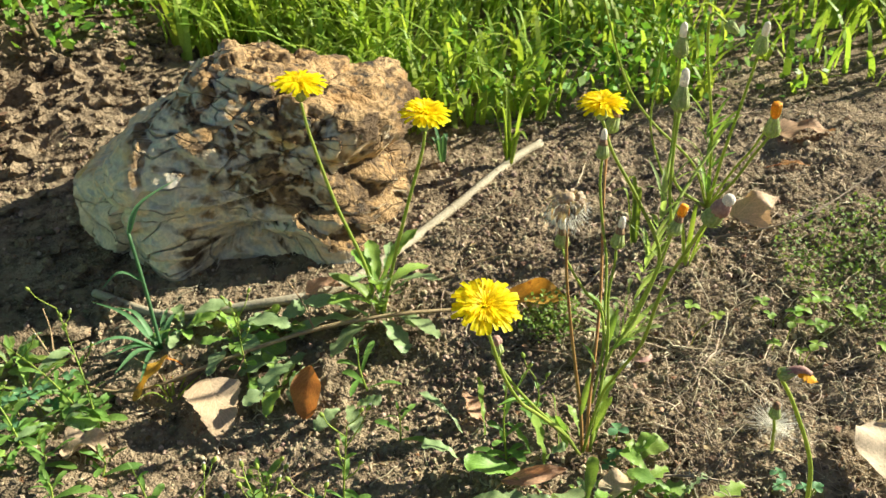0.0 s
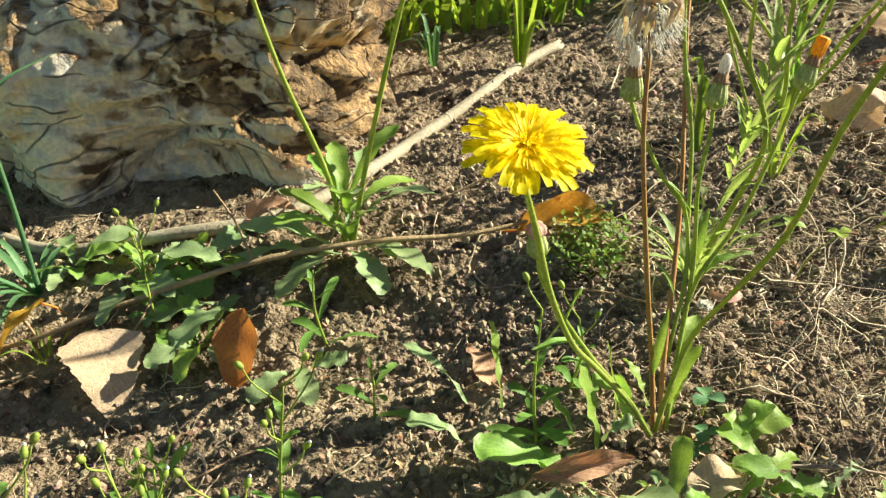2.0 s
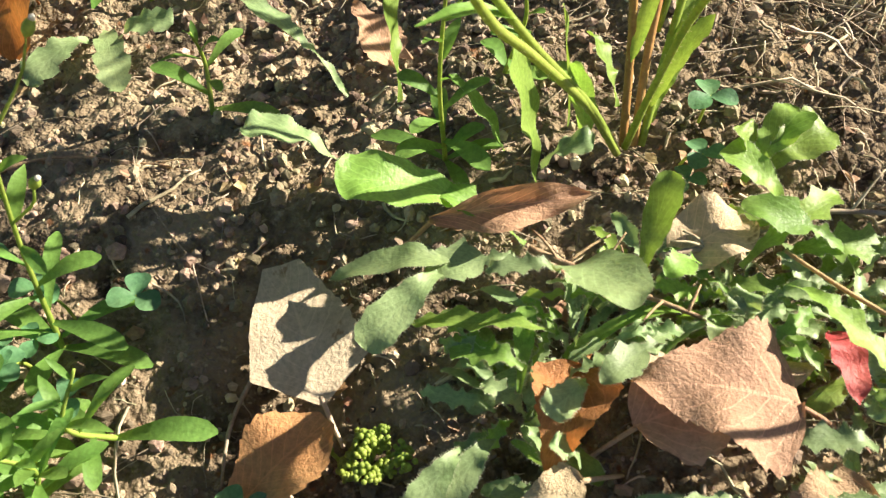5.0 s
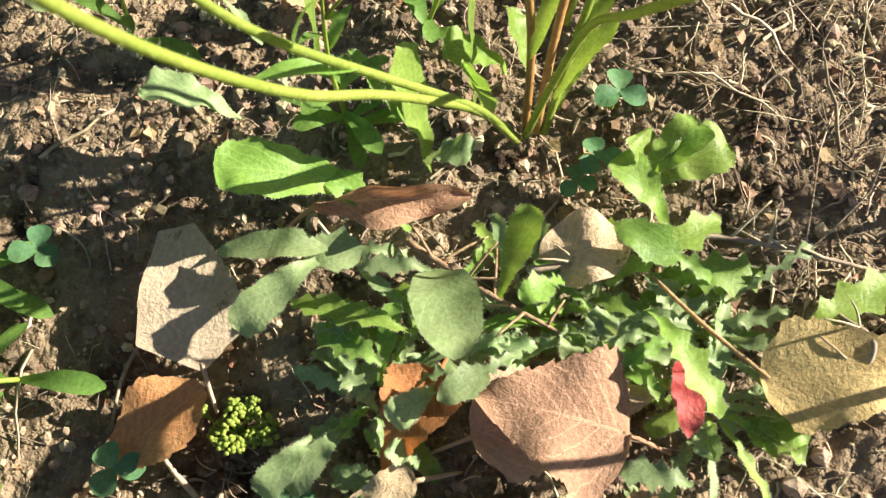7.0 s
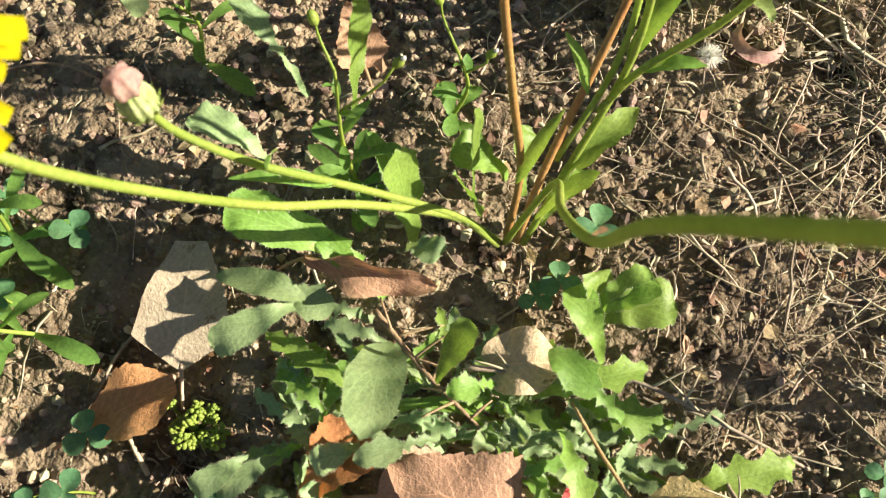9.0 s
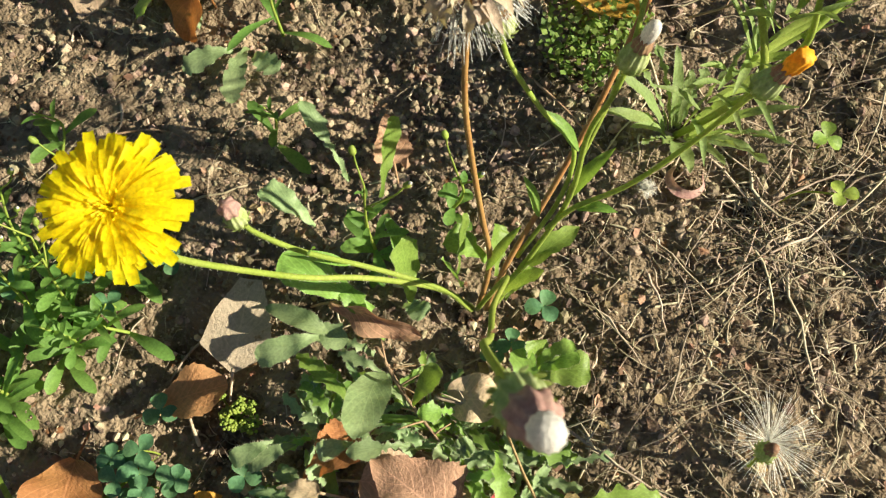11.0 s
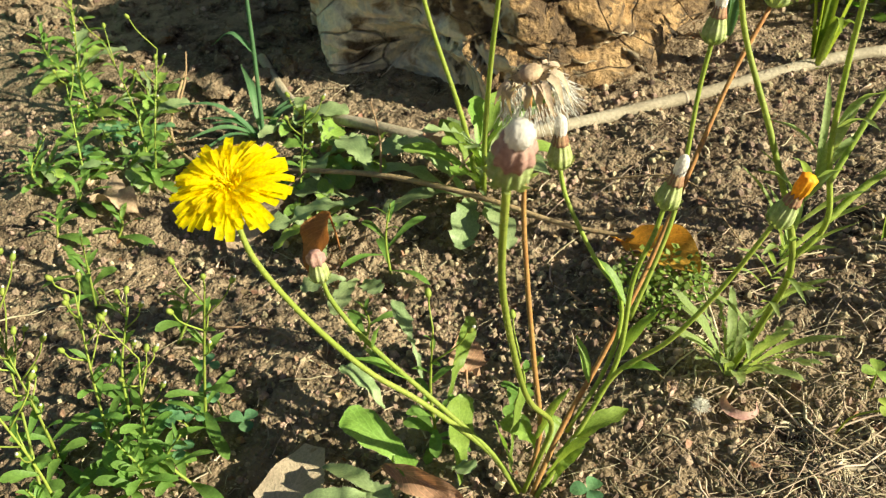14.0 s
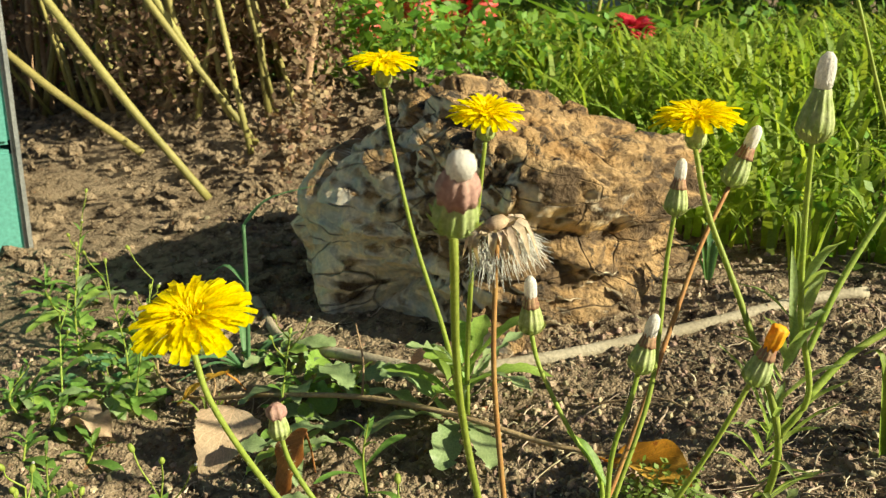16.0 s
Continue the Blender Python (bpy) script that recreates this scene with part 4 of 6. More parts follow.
def basal(plant, a, b, width, outline=None, material=None, arch=0.3, roll=0.0, cup=0.2, wave=0.12, seed=0.0, n=30, label=""):
    a, b = Vector(a), Vector(b)
    mid = (a + b) / 2 + Vector((0, 0, arch * (b - a).length))
    bm, bh = bmesh.new(), bmesh.new()
    rims = add_blade(bm, [a, a.lerp(mid, 0.55) + Vector((0, 0, 0.002)), mid, b.lerp(mid, 0.35) + Vector((0, 0, 0.001)), b], width, outline or lobed_out, n, 2, roll=roll, cup=cup, wave=wave, seed=seed)
    ob = part("leaf", bm, material or M_LEAF, plant, label)
    for rim in rims:
        add_edge_hairs(bh, rim, 0.0006, seed)
    part("hairs", bh, M_HAIR, ob)
    return ob


# ---- the main plant at the middle ----
root = Vector((0.0, 0.004, 0.0))
main = thing("hawksbeard_plant", root, "leggy yellow-flowered weed with open flower, seed buds and lobed basal leaves", "wild flower")
stalk(main, [(-0.004, 0.003, 0.001), (-0.016, -0.002, 0.022), (-0.035, -0.020, 0.053), (-0.047, -0.035, 0.074), (-0.058, -0.050, 0.103), (-0.065, -0.061, 0.13), (-0.0695, -0.063, 0.146)], 0.00115, 0.0009, hairs=110)
flower(main, Vector((-0.070, -0.062, 0.155)), (0.10, -0.30, 0.9), 0.0157, 0.8, 1)
stalk(main, [(-0.004, 0.004, 0.001), (-0.016, -0.002, 0.023), (-0.035, -0.016, 0.053), (-0.050, -0.030, 0.081), (-0.059, -0.037, 0.100), (-0.0615, -0.0395, 0.112)], 0.0011, 0.0008, hairs=110)
bud(main, Vector((-0.0615, -0.0395, 0.111)), (-0.12, -0.05, 1), 0.72, "pink", False, 2)
stem_leaf(main, Vector((-0.049, -0.030, 0.080)), (0.35, -0.1, 1), 0.016, 0.0022, lance_out)
stem_leaf(main, Vector((-0.040, -0.022, 0.064)), (-0.7, -0.3, 0.15), 0.022, 0.004, lance_out)
stalk(main, [(-0.002, 0.006, 0.001), (-0.004, 0.015, 0.027), (-0.010, 0.015, 0.062), (-0.016, 0.0145, 0.099), (-0.0205, 0.0145, 0.133), (-0.0222, 0.0155, 0.176)], 0.0012, 0.0008, M_STEM_RED, 60)


def spent_head(plant, p, d, seed=5):
    """A bent-back seed head: reflexed dry bracts with a few white bristles left."""
    m = frame_of(p, d)
    q = random.Random(seed)
    bm = lathe([(0.001, -0.001), (0.0032, 0.0), (0.0038, 0.0014), (0.0030, 0.0028), (0.0008, 0.0032)], m, 8, 0.05, 16)
    head = part("spent_seed_head", bm, M_TAN, plant, "spent tan seed head with bent-back bracts")
    for k in range(15):
        a = 6.283 * k / 15 + q.uniform(-0.2, 0.2)
        r = Vector((math.cos(a), math.sin(a), 0))
        l = q.uniform(0.011, 0.016)
        pts = [m @ (r * 0.003), m @ (r * 0.0085 - Vector((0, 0, 0.0008))), m @ (r * q.uniform(0.008, 0.013) + Vector((0.004, -0.002, 0)) - Vector((0, 0, l * q.uniform(0.5, 1.0))))]
        part("bract", blade(pts, 0.0030, lance_out, 7, 1, up=m.to_3x3() @ r, cup=0.6), M_PALE, head)
    bm = bmesh.new()
    for k in range(420):
        a = q.random() * 6.283
        r = Vector((math.cos(a), math.sin(a), 0))
        s = m @ (r * q.uniform(0.006, 0.011) + Vector((0.003, -0.002, 0)) - Vector((0, 0, q.uniform(0.006, 0.012))))
        add_tube(bm, [s, s + m.to_3x3() @ (r * q.uniform(-0.002, 0.006) - Vector((0, 0, q.uniform(0.002, 0.007))))], [0.00012, 0.00005], 2, 3, False)
    part("bristles", bm, M_SEED, head)


spent_head(main, Vector((-0.0222, 0.0155, 0.176)), (-0.25, -0.2, 1))
stalk(main, [(0.004, 0.022, 0.027), (0.010, 0.035, 0.059), (0.008, 0.042, 0.084), (-0.004, 0.039, 0.101), (-0.016, 0.036, 0.122), (-0.021, 0.0365, 0.134)], 0.0009, 0.0008, hairs=50)
bud(main, Vector((-0.021, 0.0365, 0.134)), (-0.02, -0.1, 1), 0.92, "white", True, 4)
stalk(main, [(0.003, 0.006, 0.001), (0.008, 0.022, 0.027), (0.013, 0.036, 0.061), (0.011, 0.041, 0.096), (0.0135, 0.045, 0.116), (0.014, 0.048, 0.127)], 0.0011, 0.0008, hairs=90)
bud(main, Vector((0.014, 0.048, 0.127)), (0.14, 0.1, 1), 0.92, "white", True, 5)
stalk(main, [(0.001, 0.006, 0.001), (0.002, 0.02, 0.027), (0.006, 0.038, 0.058), (0.009, 0.056, 0.09), (0.010, 0.076, 0.126), (0.011, 0.092, 0.156), (0.014, 0.106, 0.179)], 0.0012, 0.0008, M_STEM_RED, 60)
bud(main, Vector((0.014, 0.106, 0.179)), (0.28, 0.15, 1), 1.0, "white", True, 6)
stalk(main, [(0.011, 0.045, 0.075), (0.012, 0.062, 0.108), (0.009, 0.072, 0.130), (0.006, 0.078, 0.155), (0.006, 0.08, 0.174)], 0.0009, 0.0008, hairs=40)
bud(main, Vector((0.006, 0.08, 0.172)), (0.0, 0.05, 1), 0.85, "white", True, 7)
stalk(main, [(0.010, 0.030, 0.044), (0.016, 0.034, 0.061), (0.029, 0.041, 0.079), (0.040, 0.048, 0.106), (0.0485, 0.054, 0.134)], 0.0010, 0.0008, hairs=60)
bud(main, Vector((0.0485, 0.054, 0.133)), (0.28, 0.05, 1), 0.9, "orange", True, 8)
stalk(main, [(-0.002, 0.004, 0.002), (0.002, 0.006, 0.025), (0.0063, 0.0039, 0.0502), (0.0092, -0.0180, 0.0830), (0.0150, -0.0375, 0.1180), (0.0175, -0.0530, 0.1620), (0.0277, -0.0700, 0.2075)], 0.0010, 0.0009, hairs=110)
stem_leaf(main, Vector((0.0142, -0.0365, 0.1160)), (0.3, -0.1, 1), 0.007, 0.0022, lance_out, M_PINK)
bud(main, Vector((0.0277, -0.0700, 0.2070)), (0.42, -0.42, 1), 0.95, "fading", False, 9)
for a, b, w, o in [((0.005, 0.014, 0.02), (0.020, 0.040, 0.036), 0.009, tooth_out), ((-0.004, 0.012, 0.025), (0.002, 0.024, 0.05), 0.004, lance_out), ((0.012, 0.036, 0.06), (0.02, 0.05, 0.082), 0.005, lance_out),
                   ((0.010, 0.041, 0.085), (-0.006, 0.04, 0.10), 0.005, lance_out), ((0.006, 0.03, 0.05), (-0.004, 0.034, 0.066), 0.004, lance_out), ((0.016, 0.034, 0.061), (0.03, 0.036, 0.068), 0.0045, lance_out), ((0.004, 0.01, 0.012), (0.016, 0.018, 0.036), 0.006, tooth_out)]:
    a, b = Vector(a), Vector(b)
    stem_leaf(main, a, b - a, (b - a).length, w, o)

# basal leaves: foot, tip, width, outline, dull, arch, roll
BASAL = [((-0.040, -0.014, -0.006), (-0.078, -0.020, 0.014), 0.0155, dent_out, 0, 0.12, -10), ((-0.080, 0.007, -0.008), (-0.1047, 0.008, 0.003), 0.0125, dent_out, 1, 0.16, 10),
         ((-0.078, 0.032, -0.007), (-0.108, 0.0455, 0.016), 0.0105, runc_out, 1, 0.14, 12), ((-0.063, 0.033, -0.010), (-0.068, 0.055, 0.022), 0.0095, dent_out, 0, 0.02, 55),
         ((-0.030, -0.022, -0.008), (-0.055, -0.014, 0.005), 0.0105, runc_out, 0, 0.12, 0), ((-0.026, -0.006, -0.003), (-0.036, 0.004, 0.036), 0.0125, dent_out, 0, 0.05, 20),
         ((-0.008, 0.024, 0.002), (-0.026, 0.022, 0.012), 0.014, dent_out, 0, 0.16, 10),
         ((-0.002, 0.020, 0.002), (-0.009, 0.036, 0.014), 0.010, dent_out, 0, 0.12, 40), ((-0.027, -0.011, 0.010), (-0.016, -0.0135, 0.021), 0.009, dent_out, 1, 0.2, 0),
         ((-0.012, 0.010, 0.000), (-0.020, 0.006, 0.030), 0.008, lance_out, 0, 0.05, 30), ((-0.016, 0.014, 0.000), (-0.021, 0.026, 0.032), 0.0065, dent_out, 0, 0.05, 60),
         ((0.006, 0.012, 0.004), (0.012, 0.020, 0.030), 0.006, dent_out, 0, 0.1, 50), ((-0.034, 0.008, -0.004), (-0.050, 0.016, 0.016), 0.008, lance_out, 0, 0.1, 20)]
for k, (a, b, w, o, dull, arch, roll) in enumerate(BASAL):
    basal(main, a, b, w, o, M_LEAF_DULL if dull else M_LEAF, arch, seed=k * 1.7, roll=roll, n=44)

# the flat rosette in front of it
rosette = thing("basal_rosette", on_ground(-0.005, -0.05), "flat rosette of toothed and lobed green leaves", "weed")
ROSETTE = [((-0.051, -0.033, -0.004), (-0.0705, -0.0535, -0.008), 0.011, dent_out, 1, 0.10), ((-0.050, -0.032, -0.002), (-0.0797, -0.033, -0.009), 0.009, lance_out, 1, 0.12), ((-0.030, -0.030, -0.005), (-0.056, -0.033, -0.004), 0.013, runc_out, 1, 0.08),
           ((-0.0232, -0.0356, 0.000), (-0.0155, -0.0665, 0.030), 0.0155, oval_out, 1, 0.14), ((-0.023, -0.036, 0.000), (-0.0417, -0.0372, 0.001), 0.0065, spike_out, 1, 0.15), ((-0.006, -0.042, 0.002), (-0.002, -0.030, 0.030), 0.008, dent_out, 0, 0.02),
           ((0.028, -0.012, 0.008), (0.047, -0.001, 0.016), 0.014, dent_out, 0, 0.14), ((0.026, -0.011, 0.006), (0.040, 0.002, 0.019), 0.012, dent_out, 0, 0.14), ((0.031, -0.009, 0.006), (0.024, -0.001, 0.016), 0.010, dent_out, 0, 0.12),
           ((0.035, -0.021, 0.004), (0.020, -0.006, 0.013), 0.010, dent_out, 0, 0.16), ((0.0296, -0.0425, 0.005), (0.046, -0.068, 0.007), 0.011, spike_out, 0, 0.12), ((0.0003, -0.0554, 0.002), (-0.0187, -0.070, 0.006), 0.0095, runc_out, 1, 0.12),
           ((-0.033, -0.059, -0.007), (-0.0513, -0.050, -0.012), 0.011, spike_out, 0, 0.10), ((-0.0256, -0.0517, -0.003), (-0.0591, -0.0432, -0.013), 0.010, spike_out, 0, 0.08), ((-0.033, -0.070, -0.010), (-0.0427, -0.0624, -0.008), 0.0075, spike_out, 1, 0.15),
           ((-0.0404, -0.0743, -0.012), (-0.0525, -0.0903, -0.014), 0.008, dent_out, 1, 0.15), ((-0.0218, -0.0824, -0.009), (-0.0295, -0.080, -0.002), 0.0075, runc_out, 1, 0.15), ((0.0412, -0.0826, 0.000), (0.0225, -0.0804, 0.000), 0.009, spike_out, 1, 0.15),
           ((0.0107, -0.0363, 0.002), (-0.0019, -0.0459, 0.012), 0.009, runc_out, 0, 0.25), ((0.0207, -0.044, 0.003), (0.0172, -0.0493, 0.001), 0.008, oval_out, 1, 0.15), ((0.0111, -0.0559, -0.001), (0.0134, -0.0457, -0.001), 0.006, lance_out, 1, 0.1),
           ((0.0307, -0.0339, 0.004), (0.0578, -0.0322, 0.006), 0.013, spike_out, 0, 0.12), ((0.0623, -0.0475, 0.004), (0.0898, -0.0298, 0.009), 0.013, spike_out, 0, 0.10), ((-0.0475, -0.0775, -0.011), (-0.0592, -0.0919, -0.014), 0.008, dent_out, 1, 0.15),
           ((-0.0193, -0.0647, -0.003), (-0.0293, -0.0744, -0.001), 0.008, dent_out, 1, 0.15), ((0.0478, -0.0366, 0.005), (0.0195, -0.0256, 0.014), 0.012, runc_out, 0, 0.12), ((-0.035, -0.0904, -0.010), (-0.0299, -0.106, -0.004), 0.008, spike_out, 1, 0.15),
           ((0.020, -0.037, 0.004), (0.046, -0.020, 0.012), 0.011, spike_out, 0, 0.14), ((0.016, -0.020, 0.002), (0.032, -0.028, 0.010), 0.009, runc_out, 0, 0.14)]
for k, (a, b, w, o, dull, arch) in enumerate(ROSETTE):
    basal(rosette, a, b, w, o, M_LEAF_DULL if dull else M_LEAF, arch, rnd.uniform(-14, 14), 0.22, 0.07, seed=k, n=46)
# the dense mat of smaller jagged leaves between them
HEARTS = [(-0.020, -0.052), (-0.034, -0.066), (0.020, -0.045), (0.040, -0.045), (0.002, -0.044), (-0.022, -0.088), (0.046, -0.062), (0.020, -0.092)]
for k in range(215):
    cx, cy = HEARTS[(k * 5 + k // 8) % len(HEARTS)]
    a = k * 2.39996 + rnd.uniform(-0.4, 0.4)
    r0 = rnd.uniform(0.0, 0.010)
    l = rnd.uniform(0.012, 0.029)
    x0, y0 = cx + r0 * math.cos(a), cy + r0 * math.sin(a) * 0.8
    x1, y1 = cx + (r0 + l) * math.cos(a), cy + (r0 + l) * math.sin(a) * 0.8
    if x1 < -0.058 or y1 > -0.018 or math.hypot((x1 - 0.006) / 0.030, (y1 + 0.074) / 0.018) < 0.9:
        continue
    low = rnd.random()
    basal(rosette, on_ground(x0, y0, 0.002 + 0.004 * low), on_ground(x1, y1, 0.002 + 0.014 * low * rnd.random()), rnd.uniform(0.0034, 0.0070), (spike_out, runc_out, spike_out, lobed_out, dent_out)[k % 5],
          (M_LEAF_DULL, M_LEAF, M_LEAF_DULL)[k % 3], rnd.uniform(0.05, 0.24), rnd.uniform(-35, 35), 0.3, 0.1, seed=k, n=36)
basal(rosette, on_ground(0.0393, -0.0525, 0.008), on_ground(0.0405, -0.0716, 0.008), 0.0085, lance_out, M_RED, 0.15, label="crimson dying leaf")


# ---- the hairy plant behind ----
back = thing("hawksbeard_plant", on_ground(0.037, 0.107), "tall hairy weed with seed buds and one yellow flower", "wild flower")
stalk(back, [on_ground(0.037, 0.107), (0.046, 0.094, 0.06), (0.051, 0.084, 0.101), (0.033, 0.086, 0.140), (0.014, 0.089, 0.172), (0.006, 0.0905, 0.193)], 0.0015, 0.0009, hairs=120)
flower(back, Vector((0.005, 0.091, 0.202)), (-0.02, -0.12, 1), 0.0140, 0.9, 12)
stalk(back, [(0.051, 0.084, 0.101), (0.057, 0.088, 0.118), (0.0515, 0.083, 0.147), (0.049, 0.079, 0.178), (0.048, 0.0755, 0.206)], 0.0011, 0.0009, hairs=110)
bud(back, Vector((0.048, 0.0755, 0.205)), (0.03, 0.0, 1), 1.15, "white", False, 13)
stalk(back, [(0.056, 0.092, 0.115), (0.063, 0.105, 0.128), (0.075, 0.12, 0.14), (0.095, 0.14, 0.16)], 0.0014, 0.001, hairs=80)
stalk(back, [(0.052, 0.096, 0.128), (0.056, 0.112, 0.155), (0.066, 0.135, 0.19)], 0.0012, 0.001, hairs=50)
for k in range(30):
    z = 0.02 + 0.16 * rnd.random()
    p = Vector((0.037, 0.107, 0.014)).lerp(Vector((0.052, 0.08, 0.16)), z / 0.18)
    a = rnd.uniform(0, 6.28)
    stem_leaf(back, p, (math.cos(a), math.sin(a), rnd.uniform(0.5, 1.4)), rnd.uniform(0.02, 0.04), rnd.uniform(0.002, 0.0042), lance_out, M_HAIRY)
for k in range(22):
    a = k * 2.4
    l = rnd.uniform(0.03, 0.06)
    p = on_ground(0.037 + 0.004 * math.cos(a), 0.107 + 0.004 * math.sin(a))
    basal(back, p, p + Vector((l * math.cos(a) * 0.6, l * math.sin(a) * 0.6, l * rnd.uniform(0.3, 0.9))), rnd.uniform(0.0035, 0.0065), (lance_out, lobed_out)[k % 2], M_HAIRY, 0.15, seed=k)

# ---- the tall plant at the grass edge ----
far = thing("hawksbeard_plant", on_ground(0.136, 0.266), "tall branching hairy weed with white-tipped seed buds", "wild flower")
FAR_FOOT = on_ground(0.136, 0.266)
stalk(far, [FAR_FOOT, (0.115, 0.256, 0.09), (0.07, 0.235, 0.137), (0.043, 0.218, 0.177), (0.018, 0.205, 0.243)], 0.0012, 0.0008, hairs=70)
for pts, r, size, tip, d in [([(0.137, 0.214, 0.095), (0.131, 0.168, 0.136), (0.119, 0.112, 0.175)], 0.0013, 1.1, "orange", (-0.1, -0.3, 1)),
                             ([(0.136, 0.22, 0.100), (0.128, 0.163, 0.144), (0.122, 0.12, 0.185)], 0.0011, 0.7, "none", (0.05, -0.3, 1)),
                             ([(0.134, 0.243, 0.102), (0.132, 0.216, 0.155), (0.126, 0.18, 0.208)], 0.0014, 1.1, "white", (0.0, -0.3, 1)),
                             ([(0.098, 0.246, 0.081), (0.083, 0.215, 0.161), (0.075, 0.192, 0.202)], 0.0014, 1.15, "white", (-0.05, -0.2, 1)),
                             ([(0.121, 0.238, 0.123), (0.098, 0.205, 0.20), (0.092, 0.19, 0.232), (0.103, 0.187, 0.227)], 0.0013, 0.8, "none", (0.6, 0.0, -0.5))]:
    stalk(far, [FAR_FOOT] + pts, r, r * 0.7, hairs=70)
    bud(far, Vector(pts[-1]), d, size, tip, False, int(size * 40) + len(pts))
stalk(far, [on_ground(0.11, 0.262), (0.073, 0.238, 0.123), (0.065, 0.208, 0.186), (0.062, 0.185, 0.223)], 0.0009, 0.0007, hairs=50)
for k in range(18):
    f = rnd.random()
    p = Vector((0.134, 0.262, 0.05)).lerp(Vector((0.11, 0.225, 0.15)), f)
    a = rnd.uniform(0, 6.28)
    stem_leaf(far, p, (math.cos(a), math.sin(a), rnd.uniform(0.5, 1.4)), rnd.uniform(0.02, 0.05), rnd.uniform(0.002, 0.005), lance_out)

# ---- the plant beside the rock ----
beside = thing("hawksbeard_plant", on_ground(-0.144, 0.163), "weed with two yellow flowers and dark toothed leaves", "wild flower")
stalk(beside, [on_ground(-0.144, 0.163), (-0.152, 0.155, 0.05), (-0.170, 0.148, 0.105), (-0.184, 0.1435, 0.16), (-0.188, 0.142, 0.184)], 0.0016, 0.0009, hairs=120)
flower(beside, Vector((-0.188, 0.142, 0.196)), (0.05, -0.08, 1), 0.0165, 0.6, 21)
stalk(beside, [on_ground(-0.140, 0.163), (-0.131, 0.148, 0.05), (-0.118, 0.132, 0.11), (-0.107, 0.121, 0.155), (-0.104, 0.119, 0.173)], 0.0016, 0.0009, hairs=120)
flower(beside, Vector((-0.104, 0.119, 0.184)), (0.1, -0.15, 1), 0.0155, 1.5, 22)
for k in range(18):
    a = rnd.uniform(0, 6.28)
    l = rnd.uniform(0.03, 0.055)
    p = on_ground(-0.142, 0.162, rnd.uniform(0.0, 0.03))
    stem_leaf(beside, p, (math.cos(a), math.sin(a), rnd.uniform(0.1, 1.0)), l, rnd.uniform(0.009, 0.016), (tooth_out, lobed_out)[k % 2], (M_LEAF, M_LEAF_DULL)[k % 2])
for a, b, w in [((-0.15, 0.155), (-0.205, 0.16), 0.02), ((-0.15, 0.15), (-0.215, 0.135), 0.02), ((-0.145, 0.15), (-0.175, 0.11), 0.017), ((-0.14, 0.15), (-0.12, 0.115), 0.018), ((-0.135, 0.155), (-0.095, 0.125), 0.016), ((-0.20, 0.135), (-0.245, 0.15), 0.02), ((-0.21, 0.12), (-0.245, 0.105), 0.02), ((-0.20, 0.115), (-0.225, 0.085), 0.018), ((-0.19, 0.11), (-0.20, 0.075), 0.016), ((-0.16, 0.075), (-0.15, 0.045), 0.012), ((-0.165, 0.07), (-0.18, 0.05), 0.012), ((-0.155, 0.07), (-0.135, 0.065), 0.012)]:
    basal(beside if a[1] > 0.13 else rosette, on_ground(*a, 0.003), on_ground(*b, rnd.uniform(0.004, 0.014)), w, tooth_out, M_LEAF_DULL, 0.15, rnd.uniform(-15, 15), seed=w * 900)

# ---- the withered nodding flower at the edge of the straw ----
nod = thing("hawksbeard_plant", on_ground(0.118, -0.045), "withered nodding flower on a bare green stalk", "wild flower")
stalk(nod, [on_ground(0.122, -0.045), (0.115, -0.048, 0.045), (0.098, -0.048, 0.085), (0.087, -0.046, 0.104)], 0.0014, 0.0010, hairs=50)
hd = bud(nod, Vector((0.087, -0.046, 0.103)), (0.55, -0.15, 0.35), 0.8, "none", False, 31)
part("withered_petals", blade([Vector((0.094, -0.048, 0.108)), Vector((0.100, -0.0495, 0.109)), Vector((0.106, -0.051, 0.103))], 0.009, oval_out, 9, 2, cup=-0.9, wave=0.2), M_ORANGE, hd, "limp orange withered petals")
part("neck", tube([Vector((0.091, -0.047, 0.106)), Vector((0.097, -0.0485, 0.109)), Vector((0.102, -0.05, 0.107))], [0.003, 0.0022, 0.0015], 8, 8), M_PINK, hd)
stalk(nod, [on_ground(0.113, -0.005), (0.111, -0.006, 0.03), (0.108, -0.008, 0.042)], 0.0010, 0.0008, hairs=30)
bud(nod, Vector((0.108, -0.008, 0.042)), (0, 0, 1), 0.75, "none", True, 32)


# ---- fallen leaves ----
def dry_leaf(name, a, b, width, material, label, arch=0.12, roll=0.0, cup=0.2, wave=0.15, outline=None, stalk_len=0.012, stalk_to=None, seed=0.0, twist=0.0, up=(0, 0, 1)):
    a, b = Vector(a), Vector(b)
    ob = thing(name, a, label, "dead leaf")
    mid = (a + b) / 2 + Vector((0, 0, arch * (b - a).length))
    part("blade", blade([a, mid, b], width, outline or birch_out, 64, 4, roll=roll, cup=cup, wave=wave, waves=2.0, seed=seed, twist=twist, up=up), material, ob)
    d = (a - b).normalized()
    e = Vector(stalk_to) if stalk_to else on_ground((a + d * stalk_len).x, (a + d * stalk_len).y, 0.001)
    part("leaf_stalk", tube([a + (b - a) * 0.05, a.lerp(e, 0.5), e], [0.0007, 0.0005], 7, 5), material, ob)
    return ob


def flat(x, y, h=0.003):
    return on_ground(x, y, h)


